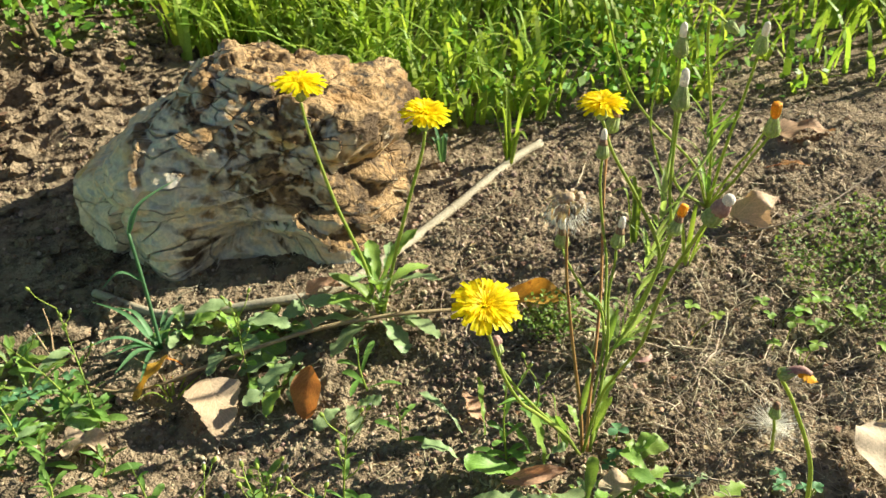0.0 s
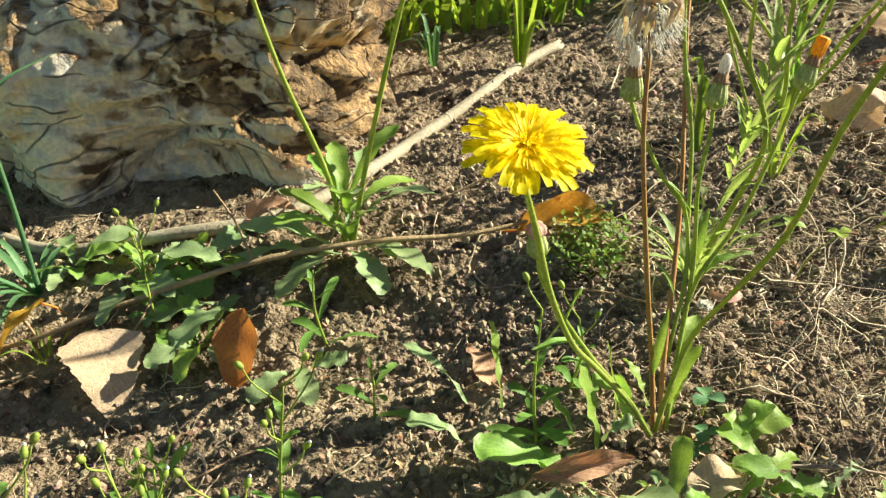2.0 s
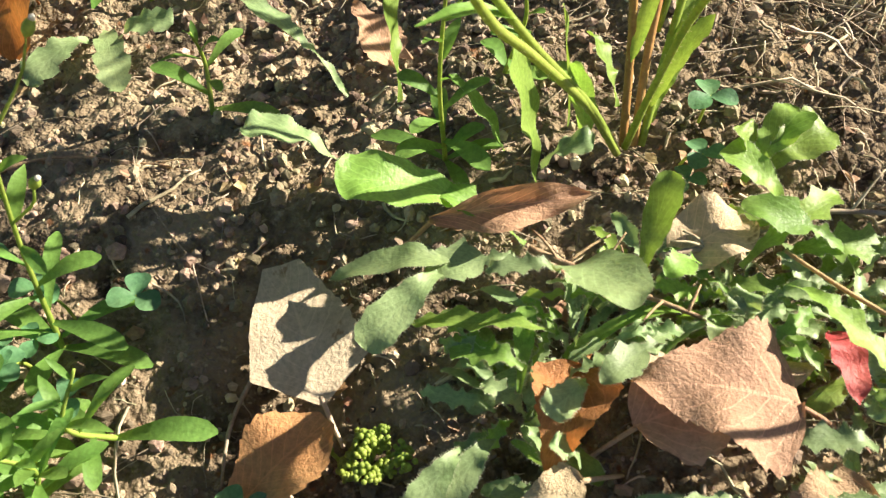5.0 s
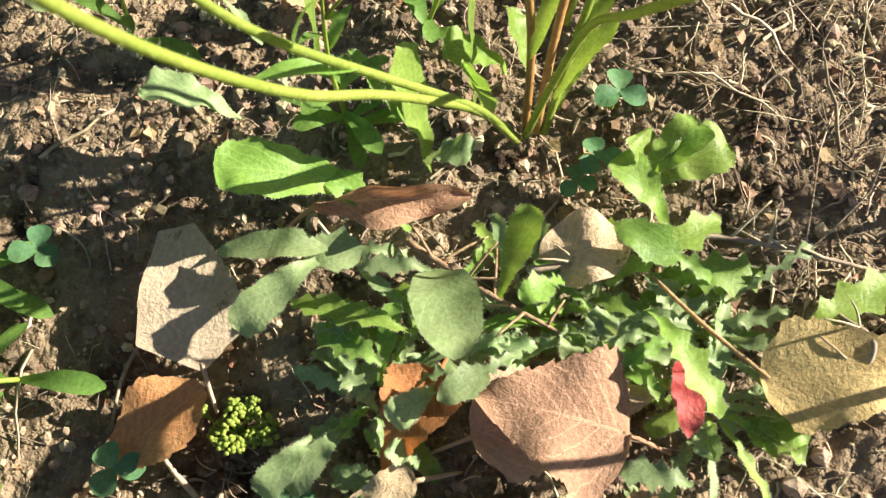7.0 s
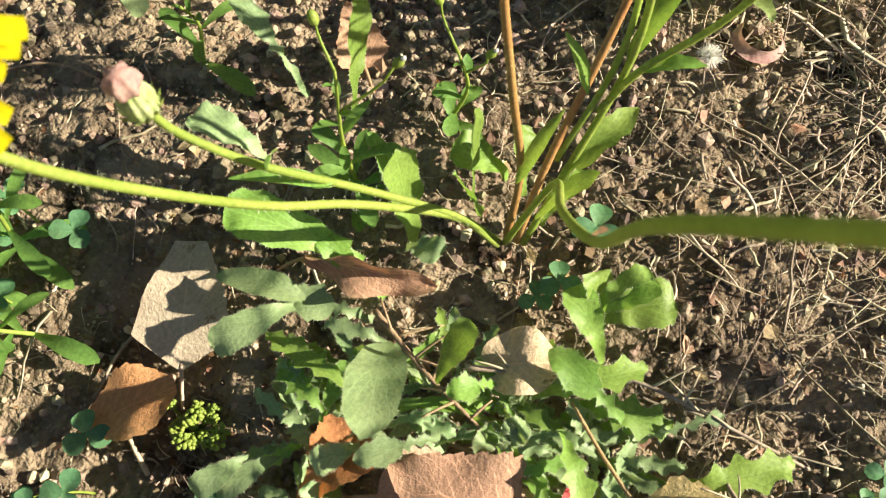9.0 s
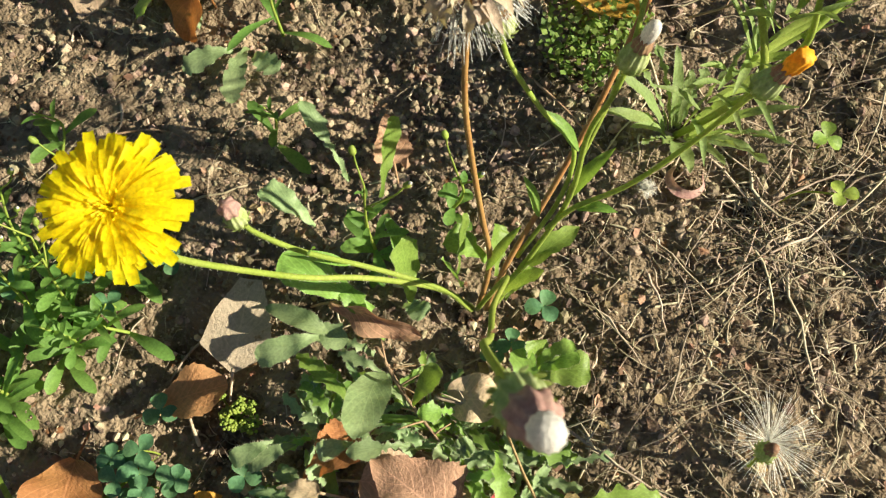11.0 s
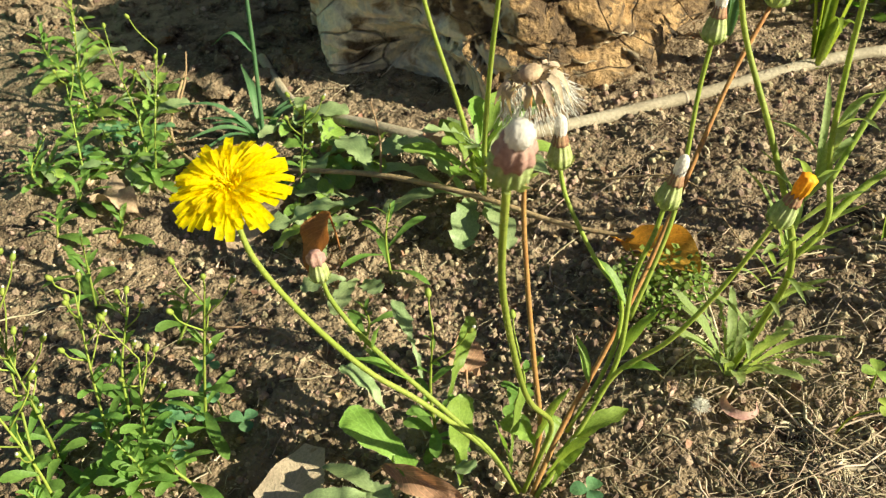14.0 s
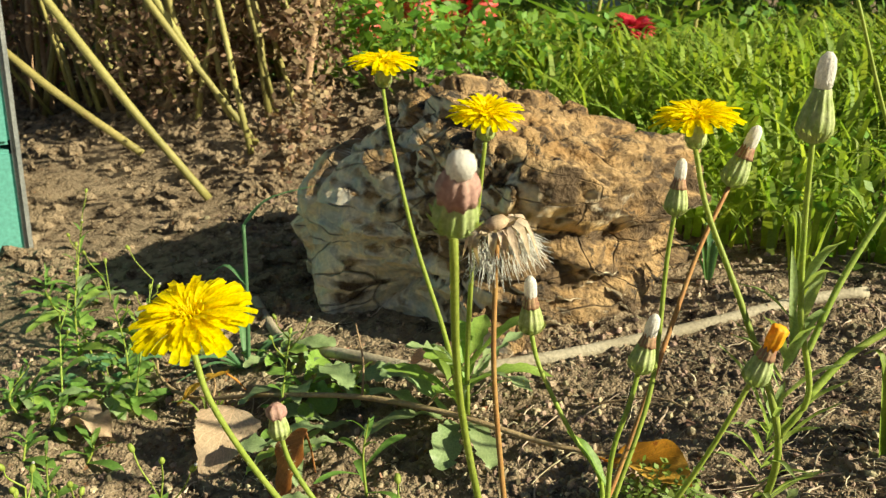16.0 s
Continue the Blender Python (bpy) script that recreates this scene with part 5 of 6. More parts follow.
dry_leaf("dead_leaf", (-0.264, 0.094, -0.012), (-0.2455, 0.0545, -0.045), 0.040, M_TAN, "large tan dead leaf with sawn edge", 0.06, -8, 0.1, 0.1)
dry_leaf("dead_leaf", (-0.186, 0.082, 0.010), (-0.190, 0.068, -0.027), 0.022, M_RUST, "rust-red curled dead leaf standing against green leaves", 0.08, 0, 0.5, up=(-0.2, -1.0, 0.25), outline=oval_out)
dry_leaf("dead_leaf", (-0.0803, -0.0612, -0.0215), (-0.0932, -0.0245, -0.0145), 0.0305, M_PALE, "pale beige dead leaf with small holes", 0.05, 0, 0.06, 0.05, outline=rhomb_out, stalk_to=(-0.0750, -0.0715, -0.0235))
dry_leaf("dead_leaf", (-0.1010, -0.0880, -0.0265), (-0.0787, -0.0663, -0.0195), 0.0225, M_ORANGELEAF, "orange-brown dead leaf on bare soil", 0.08, -12, 0.25, 0.08, outline=kite_out, stalk_to=(-0.1075, -0.0955, -0.030))
dry_leaf("dead_leaf", (0.0262, -0.0725, 0.002), (-0.0105, -0.0668, 0.001), 0.0365, M_BROWN, "large brown birch leaf with clear veins", 0.08, 0, 0.08, 0.08, seed=2)
dry_leaf("dead_leaf", (-0.0102, -0.0752, -0.004), (0.0345, -0.0606, -0.001), 0.026, M_TAN, "pale dead leaf tucked under a brown one", 0.05)
dry_leaf("dead_leaf", (-0.0194, -0.0607, -0.004), (-0.0294, -0.0844, -0.009), 0.021, M_RUST, "dark rust dead leaf among green rosette leaves", 0.15, 15, 0.4)
dry_leaf("dead_leaf", (-0.022, -0.086, -0.008), (-0.038, -0.092, -0.012), 0.010, M_TAN, "torn tan dead leaf under the rosette", 0.1, 0, 0.3)
dry_leaf("dead_leaf", (0.0560, -0.0570, 0.005), (0.1010, -0.0540, 0.010), 0.026, M_STRAWLEAF, "straw-coloured dead leaf on a long dark stalk", 0.10, 14, 0.2, 0.08, outline=birch_out, stalk_to=(0.030, -0.035, 0.008))
dry_leaf("dead_leaf", (-0.1165, -0.1200, -0.025), (-0.1030, -0.1490, -0.024), 0.031, M_RUST, "glossy rust-brown dead leaf", 0.12, 0, 0.25, outline=oval_out)
dry_leaf("dead_leaf", (-0.0790, -0.1300, -0.018), (-0.0490, -0.1240, -0.016), 0.022, M_TAN, "crumpled torn tan dead leaf", 0.2, 0, 0.5, 0.5, seed=1)
dry_leaf("dead_leaf", flat(-0.063, -0.112), flat(-0.056, -0.104, 0.005), 0.010, M_AMBER, "small amber dead leaf on soil", 0.2)
dry_leaf("dead_leaf", flat(0.040, -0.094, 0.006), flat(0.010, -0.104, 0.006), 0.026, M_BROWN, "pinkish brown dead leaf", 0.1)
dry_leaf("dead_leaf", (0.004, -0.034, 0.002), (0.024, -0.026, 0.008), 0.019, M_TAN, "tan dead leaf under green leaves", 0.15, 0, 0.3, outline=oval_out)
dry_leaf("dead_leaf", (-0.0550, -0.0205, 0.001), (-0.0150, -0.0180, 0.008), 0.0105, M_BROWN, "long curled brown dead leaf", 0.0, 60, 1.1, 0.45, outline=oval_out, twist=-30)
dry_leaf("dead_leaf", (-0.046, 0.160, 0.012), (0.001, 0.145, 0.026), 0.024, M_AMBER, "bright amber dead leaf, edges curled up", 0.12, 20, 0.5, outline=oval_out)
dry_leaf("dead_leaf", (-0.066, 0.050, -0.010), (-0.078, 0.064, 0.002), 0.018, M_BROWN, "small brown dead leaf on soil", 0.1, 10, 0.3)
dry_leaf("dead_leaf", flat(0.150, 0.235, 0.012), flat(0.190, 0.25, 0.016), 0.045, M_TAN, "arched greyish tan dead leaf", 0.25, 0, -0.4)
dry_leaf("dead_leaf", flat(0.225, 0.37, 0.004), flat(0.275, 0.36, 0.006), 0.038, M_BROWN, "flat greyish brown dead leaf", 0.1)
dry_leaf("dead_leaf", flat(0.215, 0.325), flat(0.240, 0.318), 0.010, M_RUST, "small reddish dead leaf on straw", 0.1)
dry_leaf("dead_leaf", flat(0.170, -0.035, 0.01), flat(0.178, 0.005, 0.012), 0.034, M_PALE, "pale cream dead leaf on straw", 0.1, 0, 0.2, outline=oval_out)
dry_leaf("dead_leaf", flat(-0.355, 0.04, 0.004), flat(-0.320, 0.045, 0.008), 0.026, M_TAN, "crumpled tan dead leaf", 0.2, 0, 0.5, 0.3)
dry_leaf("dead_leaf", flat(-0.30, 0.118, 0.016), flat(-0.322, 0.092, 0.004), 0.018, M_AMBER, "yellowing dead leaf among straw", 0.1, 20, 0.3, outline=oval_out)
dry_leaf("dead_leaf", flat(-0.205, 0.187, 0.006), flat(-0.172, 0.192, 0.008), 0.014, M_BROWN, "brown dead leaf against the cane", 0.2, 20, 0.4)


# ---- fleabane seedlings ----
def oblong_out(v, u):
    """Narrow foot, even sides, rounded end."""
    return max(0.05, min(1.0, 0.22 + v * 1.5) * (1.0 if v < 0.72 else max(0.0, 1 - ((v - 0.72) / 0.285) ** 2) ** 0.5))


def fleabane(p, top, leaves, buds, seed, leaf_len=0.022, label="narrow-leaved fleabane seedling with small green buds", r=0.0008):
    """A thin stem: oblong leaves crowded at its foot, fewer and narrower above, small buds on side stems."""
    q = random.Random(seed)
    p, top = Vector(p), Vector(top)
    ob = thing("fleabane", p, label, "weed")
    bow = Vector((q.gauss(0, 0.004), q.gauss(0, 0.004), 0.004))
    path = stalk(ob, [p, p.lerp(top, 0.4) + bow, top], r, r * 0.5, n=24, seed=seed)
    for k in range(leaves):
        f = ((k + 0.5) / leaves) ** (1.7 if buds else 1.0)
        b = path[min(23, int(f * 23))]
        a = k * 2.4 + q.uniform(-0.4, 0.4)
        l = leaf_len * (1.05 - 0.75 * f) * q.uniform(0.65, 1.15)
        rise = (0.15 + 0.9 * f) * q.uniform(0.5, 1.4)
        d = Vector((math.cos(a), math.sin(a), rise)).normalized()
        tip = b + d * l - Vector((0, 0, l * 0.10 * q.random()))
        part("leaf", blade([b, b + d * l * 0.55 + Vector((0, 0, l * 0.08)), tip], 0.0052 * (1.15 - 0.8 * f) * q.uniform(0.75, 1.15), oblong_out if f < 0.55 else lance_out, 9, 1, cup=0.3, roll=q.uniform(-25, 25)), M_FLEA, ob)
    for k in range(buds):
        f = 0.5 + 0.5 * (k + 1) / buds
        b = path[min(23, int(f * 23))]
        a = k * 2.4 + q.uniform(-0.5, 0.5)
        e = b + Vector((math.cos(a) * 0.010, math.sin(a) * 0.010, 0.015)) * q.uniform(0.5, 1.5)
        part("side_stem", tube([b, b.lerp(e, 0.6) + Vector((math.cos(a), math.sin(a), 0)) * 0.002, e], [0.00045, 0.0003], 6, 5), M_STEM, ob)
        m = frame_of(e, e - b)
        part("bud", lathe([(0.0004, -0.0004), (0.0011, 0.0004), (0.0013, 0.0018), (0.0009, 0.0032), (0.0005, 0.0036)], m, 6, 0.05, 12), M_STEM, ob)
        if k % 3 == 0:
            part("bud_tip", lathe([(0.0006, 0.0032), (0.0007, 0.0040), (0.0003, 0.0046)], m, 0, 0.0, 8), M_PAPPUS, ob, "white tip of the bud")
    return ob


fleabane((-0.148, -0.043, -0.026), (-0.146, -0.030, 0.052), 16, 6, 41)
fleabane(on_ground(-0.172, -0.078), (-0.200, -0.060, 0.040), 16, 8, 42, 0.022)
fleabane(on_ground(-0.158, -0.070), (-0.163, -0.058, 0.022), 24, 5, 54, 0.020)
fleabane(on_ground(-0.150, -0.088), (-0.150, -0.084, 0.000), 26, 0, 55, 0.022, "leafy fleabane rosette with oblong leaves")
fleabane(on_ground(-0.190, -0.095), (-0.212, -0.092, 0.030), 14, 8, 56, 0.020)
fleabane(on_ground(-0.160, -0.118), (-0.162, -0.120, -0.004), 30, 0, 57, 0.024, "leafy fleabane rosette with oblong leaves")
fleabane(on_ground(-0.185, -0.060), (-0.192, -0.042, 0.024), 14, 6, 58, 0.020)
fleabane(on_ground(-0.160, -0.112), (-0.183, -0.118, 0.052), 12, 10, 43, 0.022)
fleabane(on_ground(-0.178, -0.112), (-0.222, -0.085, 0.050), 12, 9, 44, 0.020)
fleabane(on_ground(-0.205, -0.015), (-0.212, -0.008, 0.000), 9, 0, 59, 0.024, "small pale green weed seedling")
fleabane(on_ground(-0.354, 0.078), (-0.440, 0.115, 0.020), 26, 3, 45, 0.026, "leafy fleabane shoot leaning over the soil")
fleabane(on_ground(-0.345, 0.075), (-0.375, 0.115, 0.035), 16, 5, 46, 0.02)
fleabane(on_ground(-0.237, 0.104), (-0.245, 0.122, 0.030), 12, 5, 47, 0.02)
fleabane((-0.050, 0.008, -0.008), (-0.052, 0.007, 0.060), 16, 2, 48, 0.02)
fleabane((-0.032, 0.038, -0.002), (-0.031, 0.039, 0.034), 8, 2, 49, 0.012)
fleabane(on_ground(-0.147, 0.087), (-0.153, 0.095, 0.024), 9, 0, 50, 0.034, "pale green narrow-leaved seedling")
fleabane(on_ground(-0.120, 0.036), (-0.122, 0.038, 0.010), 8, 0, 51, 0.022, "small hairy grey-green weed seedling")
fleabane(on_ground(-0.275, -0.02), (-0.285, -0.012, 0.0), 10, 0, 52, 0.026, "small pale green weed seedling")
fleabane(on_ground(-0.130, -0.066), (-0.133, -0.064, 0.0), 10, 0, 53, 0.026, "small bright green weed seedling")


# ---- clover and sorrel ----
def heart_out(v, u):
    return max(0.08, math.sin(math.pi * min(0.97, v) ** 1.35)) ** 0.6


def clover(p, h, size, seed, material=None, label="three-part clover leaf on a thin stalk"):
    q = random.Random(seed)
    p = Vector(p)
    ob = thing("clover", p, label, "clover", "clover leaves")
    lean = Vector((q.uniform(-0.5, 0.5), q.uniform(-0.6, 0.2), 0)) * h
    top = p + Vector((0, 0, h)) + lean
    part("leaf_stalk", tube([p, p.lerp(top, 0.5) - lean * 0.25, top], [0.0005, 0.0004], 8, 5), M_STEM, ob)
    a0 = q.uniform(0, 2)
    for k in range(3):
        a = a0 + k * 2.094
        d = Vector((math.cos(a), math.sin(a), q.uniform(-0.25, 0.25)))
        part("leaflet", blade([top, top + d * size * 0.5 + Vector((0, 0, size * 0.08)), top + d * size], size * 0.95, heart_out, 10, 2, cup=0.3), material or M_CLOVER, ob)
    return ob


clover((0.021, 0.016, 0.0), 0.012, 0.0072, 61)
clover((0.013, 0.0, 0.0), 0.008, 0.0062, 62)
clover((0.012, -0.008, 0.0), 0.005, 0.005, 63)
for k in range(14):
    clover(on_ground(-0.092 + rnd.gauss(0, 0.010), -0.110 + rnd.gauss(0, 0.008)), rnd.uniform(0.006, 0.014), rnd.uniform(0.005, 0.0075), 70 + k)
for k in range(14):
    clover(on_ground(-0.030 + rnd.gauss(0, 0.012), -0.100 + rnd.gauss(0, 0.008)), rnd.uniform(0.006, 0.014), rnd.uniform(0.005, 0.0075), 90 + k)
for k in range(10):
    clover(on_ground(-0.168 + rnd.gauss(0, 0.02), -0.050 + rnd.gauss(0, 0.015)), rnd.uniform(0.006, 0.016), rnd.uniform(0.005, 0.0075), 110 + k)
for k in range(6):
    clover(on_ground(0.122 + rnd.gauss(0, 0.006), -0.028 + rnd.gauss(0, 0.006)), rnd.uniform(0.005, 0.010), rnd.uniform(0.004, 0.0055), 125 + k)
clover(on_ground(0.086, 0.098), 0.030, 0.0058, 124, M_STEM, "yellow-green three-part leaf on a thin stalk")
for k in range(16):
    clover(on_ground(0.17 + rnd.gauss(0, 0.03), 0.105 + rnd.gauss(0, 0.018)), rnd.uniform(0.006, 0.016), rnd.uniform(0.005, 0.008), 140 + k, M_LEAF)
for k in range(8):
    clover(on_ground(-0.40 + rnd.gauss(0, 0.02), 0.09 + rnd.gauss(0, 0.02)), rnd.uniform(0.008, 0.02), rnd.uniform(0.006, 0.008), 160 + k)


# ---- small leafy rosettes round the cane and the rock's foot ----
def leaf_rosette(x, y, n, length, width, seed, label, rise=0.35):
    q = random.Random(seed)
    ob = thing("weed_rosette", on_ground(x, y), label, "weed")
    for k in range(n):
        a = k * 2.4 + q.uniform(-0.4, 0.4)
        l = length * q.uniform(0.55, 1.1)
        b = on_ground(x + 0.003 * math.cos(a), y + 0.003 * math.sin(a), 0.002)
        e = on_ground(x + l * math.cos(a), y + l * math.sin(a), l * rise * q.uniform(0.1, 1.2))
        basal(ob, b, e, width * q.uniform(0.7, 1.15), (tooth_out, runc_out, lance_out)[k % 3], (M_LEAF, M_LEAF_DULL)[k % 2], 0.15, q.uniform(-30, 30), seed=k, n=26)


for k, (x, y, n, l, w) in enumerate([(-0.409, 0.108, 9, 0.040, 0.012), (-0.369, 0.070, 8, 0.032, 0.011), (-0.300, 0.160, 9, 0.036, 0.013), (-0.253, 0.140, 9, 0.040, 0.015), (-0.223, 0.150, 8, 0.036, 0.014),
                                     (-0.435, 0.140, 9, 0.042, 0.012), (-0.424, 0.040, 9, 0.034, 0.010), (-0.213, 0.095, 8, 0.032, 0.014), (-0.520, 0.130, 8, 0.045, 0.013)]):
    leaf_rosette(x, y, n, l, w, 300 + k, "small green toothed-leaf rosette on bare soil")
fleabane(on_ground(-0.45, 0.095), (-0.50, 0.13, 0.02), 20, 3, 61, 0.026, "leafy fleabane shoot leaning over the soil")
fleabane(on_ground(-0.39, 0.05), (-0.42, 0.07, 0.012), 20, 3, 62, 0.024, "leafy fleabane shoot leaning over the soil")
fleabane(on_ground(-0.55, 0.15), (-0.60, 0.19, 0.02), 20, 2, 63, 0.03, "leafy fleabane shoot leaning over the soil")

for k, (x, y, tx, ty, n, l) in enumerate([(-0.404, 0.026, -0.43, 0.05, 18, 0.026), (-0.535, 0.125, -0.60, 0.15, 18, 0.028), (-0.440, 0.100, -0.50, 0.12, 14, 0.026)]):
    fleabane(on_ground(x, y), on_ground(tx, ty, 0.020), n, 0, 500 + k, l, "leafy fleabane shoot leaning over the soil")
for k, (x, y) in enumerate([(-0.350, 0.003), (-0.308, -0.012), (-0.327, 0.030), (-0.368, 0.030)]):
    fleabane(on_ground(x, y), on_ground(x - 0.004, y + 0.006, 0.012), 9, 0, 520 + k, 0.030, "small pale green weed seedling")

# ---- grass tufts ----
def tuft(name, p, count, length, spread, width, material, label, seed, upright=0.6):
    q = random.Random(seed)
    ob = thing(name, p, label, "grass")
    for k in range(count):
        a = q.uniform(0, 6.28)
        l = length * q.uniform(0.5, 1.1)
        b = Vector(p) + Vector((math.cos(a), math.sin(a), 0)) * 0.003
        out = Vector((math.cos(a), math.sin(a), 0)) * l * spread * q.uniform(0.4, 1.1)
        rise = l * upright * q.uniform(0.5, 1.2)
        tip = b + out + Vector((0, 0, rise * 0.7))
        tip.z = max(tip.z, float(height(tip.x, tip.y)) + 0.003)
        part("blade", blade([b, b + out * 0.45 + Vector((0, 0, rise * 0.75)), tip], width * q.uniform(0.7, 1.1), grass_out, 12, 1, cup=0.4), material, ob)
    return ob


t1 = tuft("grass_tuft", on_ground(-0.316, 0.146), 11, 0.085, 0.8, 0.0065, M_BLUEGRASS, "blue-green grass tuft with one tall stem", 201, 0.35)
part("tall_stem", tube([on_ground(-0.316, 0.146), (-0.322, 0.152, 0.03), (-0.3285, 0.157, 0.075)], [0.0016, 0.0013], 14, 6), M_BLUEGRASS, t1)
part("blade", blade([Vector((-0.3285, 0.157, 0.074)), Vector((-0.323, 0.175, 0.09)), Vector((-0.30, 0.20, 0.10))], 0.005, grass_out, 10, 1, cup=0.4), M_BLUEGRASS, t1)
part("blade", blade([Vector((-0.322, 0.152, 0.035)), Vector((-0.337, 0.147, 0.046)), Vector((-0.352, 0.14, 0.034))], 0.005, grass_out, 10, 1, cup=0.4), M_BLUEGRASS, t1)
tuft("grass_tuft", on_ground(-0.108, -0.156), 26, 0.062, 1.0, 0.0026, M_GRASS, "pale grass tuft going yellow", 202, 0.28)
tuft("grass_tuft", on_ground(-0.295, 0.098), 8, 0.035, 0.8, 0.0022, M_GRASS, "small fine grass tuft", 203, 0.5)
tuft("grass_tuft", on_ground(-0.03, 0.372), 10, 0.075, 0.35, 0.006, M_GRASS, "upright clump of green foxtail grass", 204, 1.2)
tuft("grass_tuft", on_ground(0.065, 0.215), 6, 0.08, 0.35, 0.0045, M_GRASS, "loose clump of broad-bladed grass", 205, 1.0)
tuft("grass_tuft", on_ground(0.10, 0.185), 6, 0.07, 0.5, 0.004, M_GRASS, "loose clump of broad-bladed grass", 206, 0.9)
tuft("grass_tuft", on_ground(-0.095, 0.385), 8, 0.05, 0.5, 0.005, M_BLUEGRASS, "small grass clump by the rock", 207, 0.9)


def build_lawn(n):
    """The grass behind the rock, far too many blades to count."""
    verts, faces = [], []
    made = 0
    while made < n:
        r = rnd.random() ** 1.3
        y = 0.47 + 1.45 * r
        x = rnd.uniform(-0.55 - 1.3 * r, 0.75 + 1.6 * r)
        if x < -0.42 - 0.2 * r and y < 1.0 or x < -0.27 and y < 0.66 or rnd.random() > 0.5 + 0.5 * vnoise1(x * 4, y * 4, 12) + 0.25 * (y > 0.8):
            continue
        if y < 0.62 and x > 0.02 and rnd.random() < 0.75 or x > 0.2 and rnd.random() < 0.72:
            continue
        made += 1
        l = rnd.uniform(0.05, 0.19) * (1 + 0.3 * r) * (0.45 + 0.55 * min(1.0, (y - 0.45) / 0.35))
        w = rnd.uniform(0.003, 0.0085) * (1 + 0.6 * r)
        a = rnd.uniform(0, 6.28)
        out = Vector((math.cos(a), math.sin(a), 0)) * l * (0.12 + 0.95 * rnd.random() ** 1.3)
        p = on_ground(x, y, -0.002)
        side = Vector((-math.sin(a), math.cos(a), 0)) * w * 0.5
        i = len(verts)
        for k in range(5):
            s = k / 4
            c = p + out * s**1.7 + Vector((0, 0, l * (s - 0.38 * s**3)))
            ww = side * (1 - s**2) ** 0.7 if k < 4 else side * 0.05
            verts += [c - ww, c + ww]
        faces += [(i + 2 * k, i + 2 * k + 1, i + 2 * k + 3, i + 2 * k + 2) for k in range(4)]
    me = bpy.data.meshes.new("lawn")
    me.from_pydata(verts, [], faces)
    me.materials.append(M_GRASS)
    me.shade_smooth()
    tagged(place_mesh("lawn", me), "rough sunlit green grass behind the rock", "grass", kind="stuff")


build_lawn(11500)


def build_low_weed(name, centre, radius, n, label):
    verts, faces = [], []
    for _ in range(n):
        r, a = radius * rnd.random() ** 0.6, rnd.uniform(0, 6.28)
        p = on_ground(centre[0] + r * math.cos(a), centre[1] + r * math.sin(a), rnd.uniform(0.001, 0.016))
        d = Vector((rnd.gauss(0, 1), rnd.gauss(0, 1), rnd.uniform(0.2, 1.5))).normalized() * rnd.uniform(0.002, 0.0045)
        s = side_of(d, Vector((0, 0, 1))) * d.length * 0.4
        i = len(verts)
        verts += [p, p + d * 0.5 - s, p + d, p + d * 0.5 + s]
        faces.append((i, i + 1, i + 2, i + 3))
    me = bpy.data.meshes.new(name)
    me.from_pydata(verts, [], faces)
    me.materials.append(M_SPURGE)
    tagged(place_mesh(name, me), label, "weed", kind="stuff")


build_low_weed("low_weed", (0.25, 0.165), 0.085, 2400, "dense low bright green ground weed")
build_low_weed("low_weed", (-0.012, 0.134), 0.024, 620, "low yellowish succulent ground weed")


def beaded_weed(p, n, seed):
    """Short shoots that end in tight clusters of round green buds."""
    q = random.Random(seed)
    p = Vector(p)
    ob = thing("goosefoot_seedling", p, "small yellow-green weed with clusters of bead-like buds", "weed")
    for k in range(n):
        a = k * 2.4 + q.uniform(-0.3, 0.3)
        e = p + Vector((math.cos(a), math.sin(a) * 0.8, 0)) * 0.0085 * q.uniform(0.2, 1.2) + Vector((0, 0, q.uniform(0.004, 0.009)))
        part("shoot", tube([p, p.lerp(e, 0.5) + Vector((0, 0, 0.001)), e], [0.0006, 0.0005], 6, 5), M_STEM, ob)
        bm = bmesh.new()
        for i in range(22):
            d = Vector((q.gauss(0, 1), q.gauss(0, 1), q.gauss(0.4, 0.8))).normalized() * q.uniform(0.0012, 0.0024)
            bmesh.ops.create_icosphere(bm, subdivisions=1, radius=q.uniform(0.0006, 0.0009), matrix=Matrix.Translation(e + d))
        tagged(part("bud_cluster", bm, M_STEM, ob), kind="stuff")


beaded_weed(on_ground(-0.069, -0.0755, 0.001), 9, 1)
beaded_weed(on_ground(-0.0755, -0.0735, 0.001), 4, 2)


# ---- seed fluff and curled bits on the ground ----
def fluff(p, radius, n, seed, label):
    q = random.Random(seed)
    bm = bmesh.new()
    p = Vector(p)
    for _ in range(n):
        d = Vector((q.gauss(0, 1), q.gauss(0, 1), abs(q.gauss(0, 0.7)))).normalized() * radius * q.uniform(0.6, 1.1)
        add_tube(bm, [p, p + d * 0.5 + Vector((0, 0, radius * 0.06)), p + d], [0.00007, 0.00004], 4, 3, False)
    tagged(part("seed_fluff", bm, M_SEED), label, "seed")


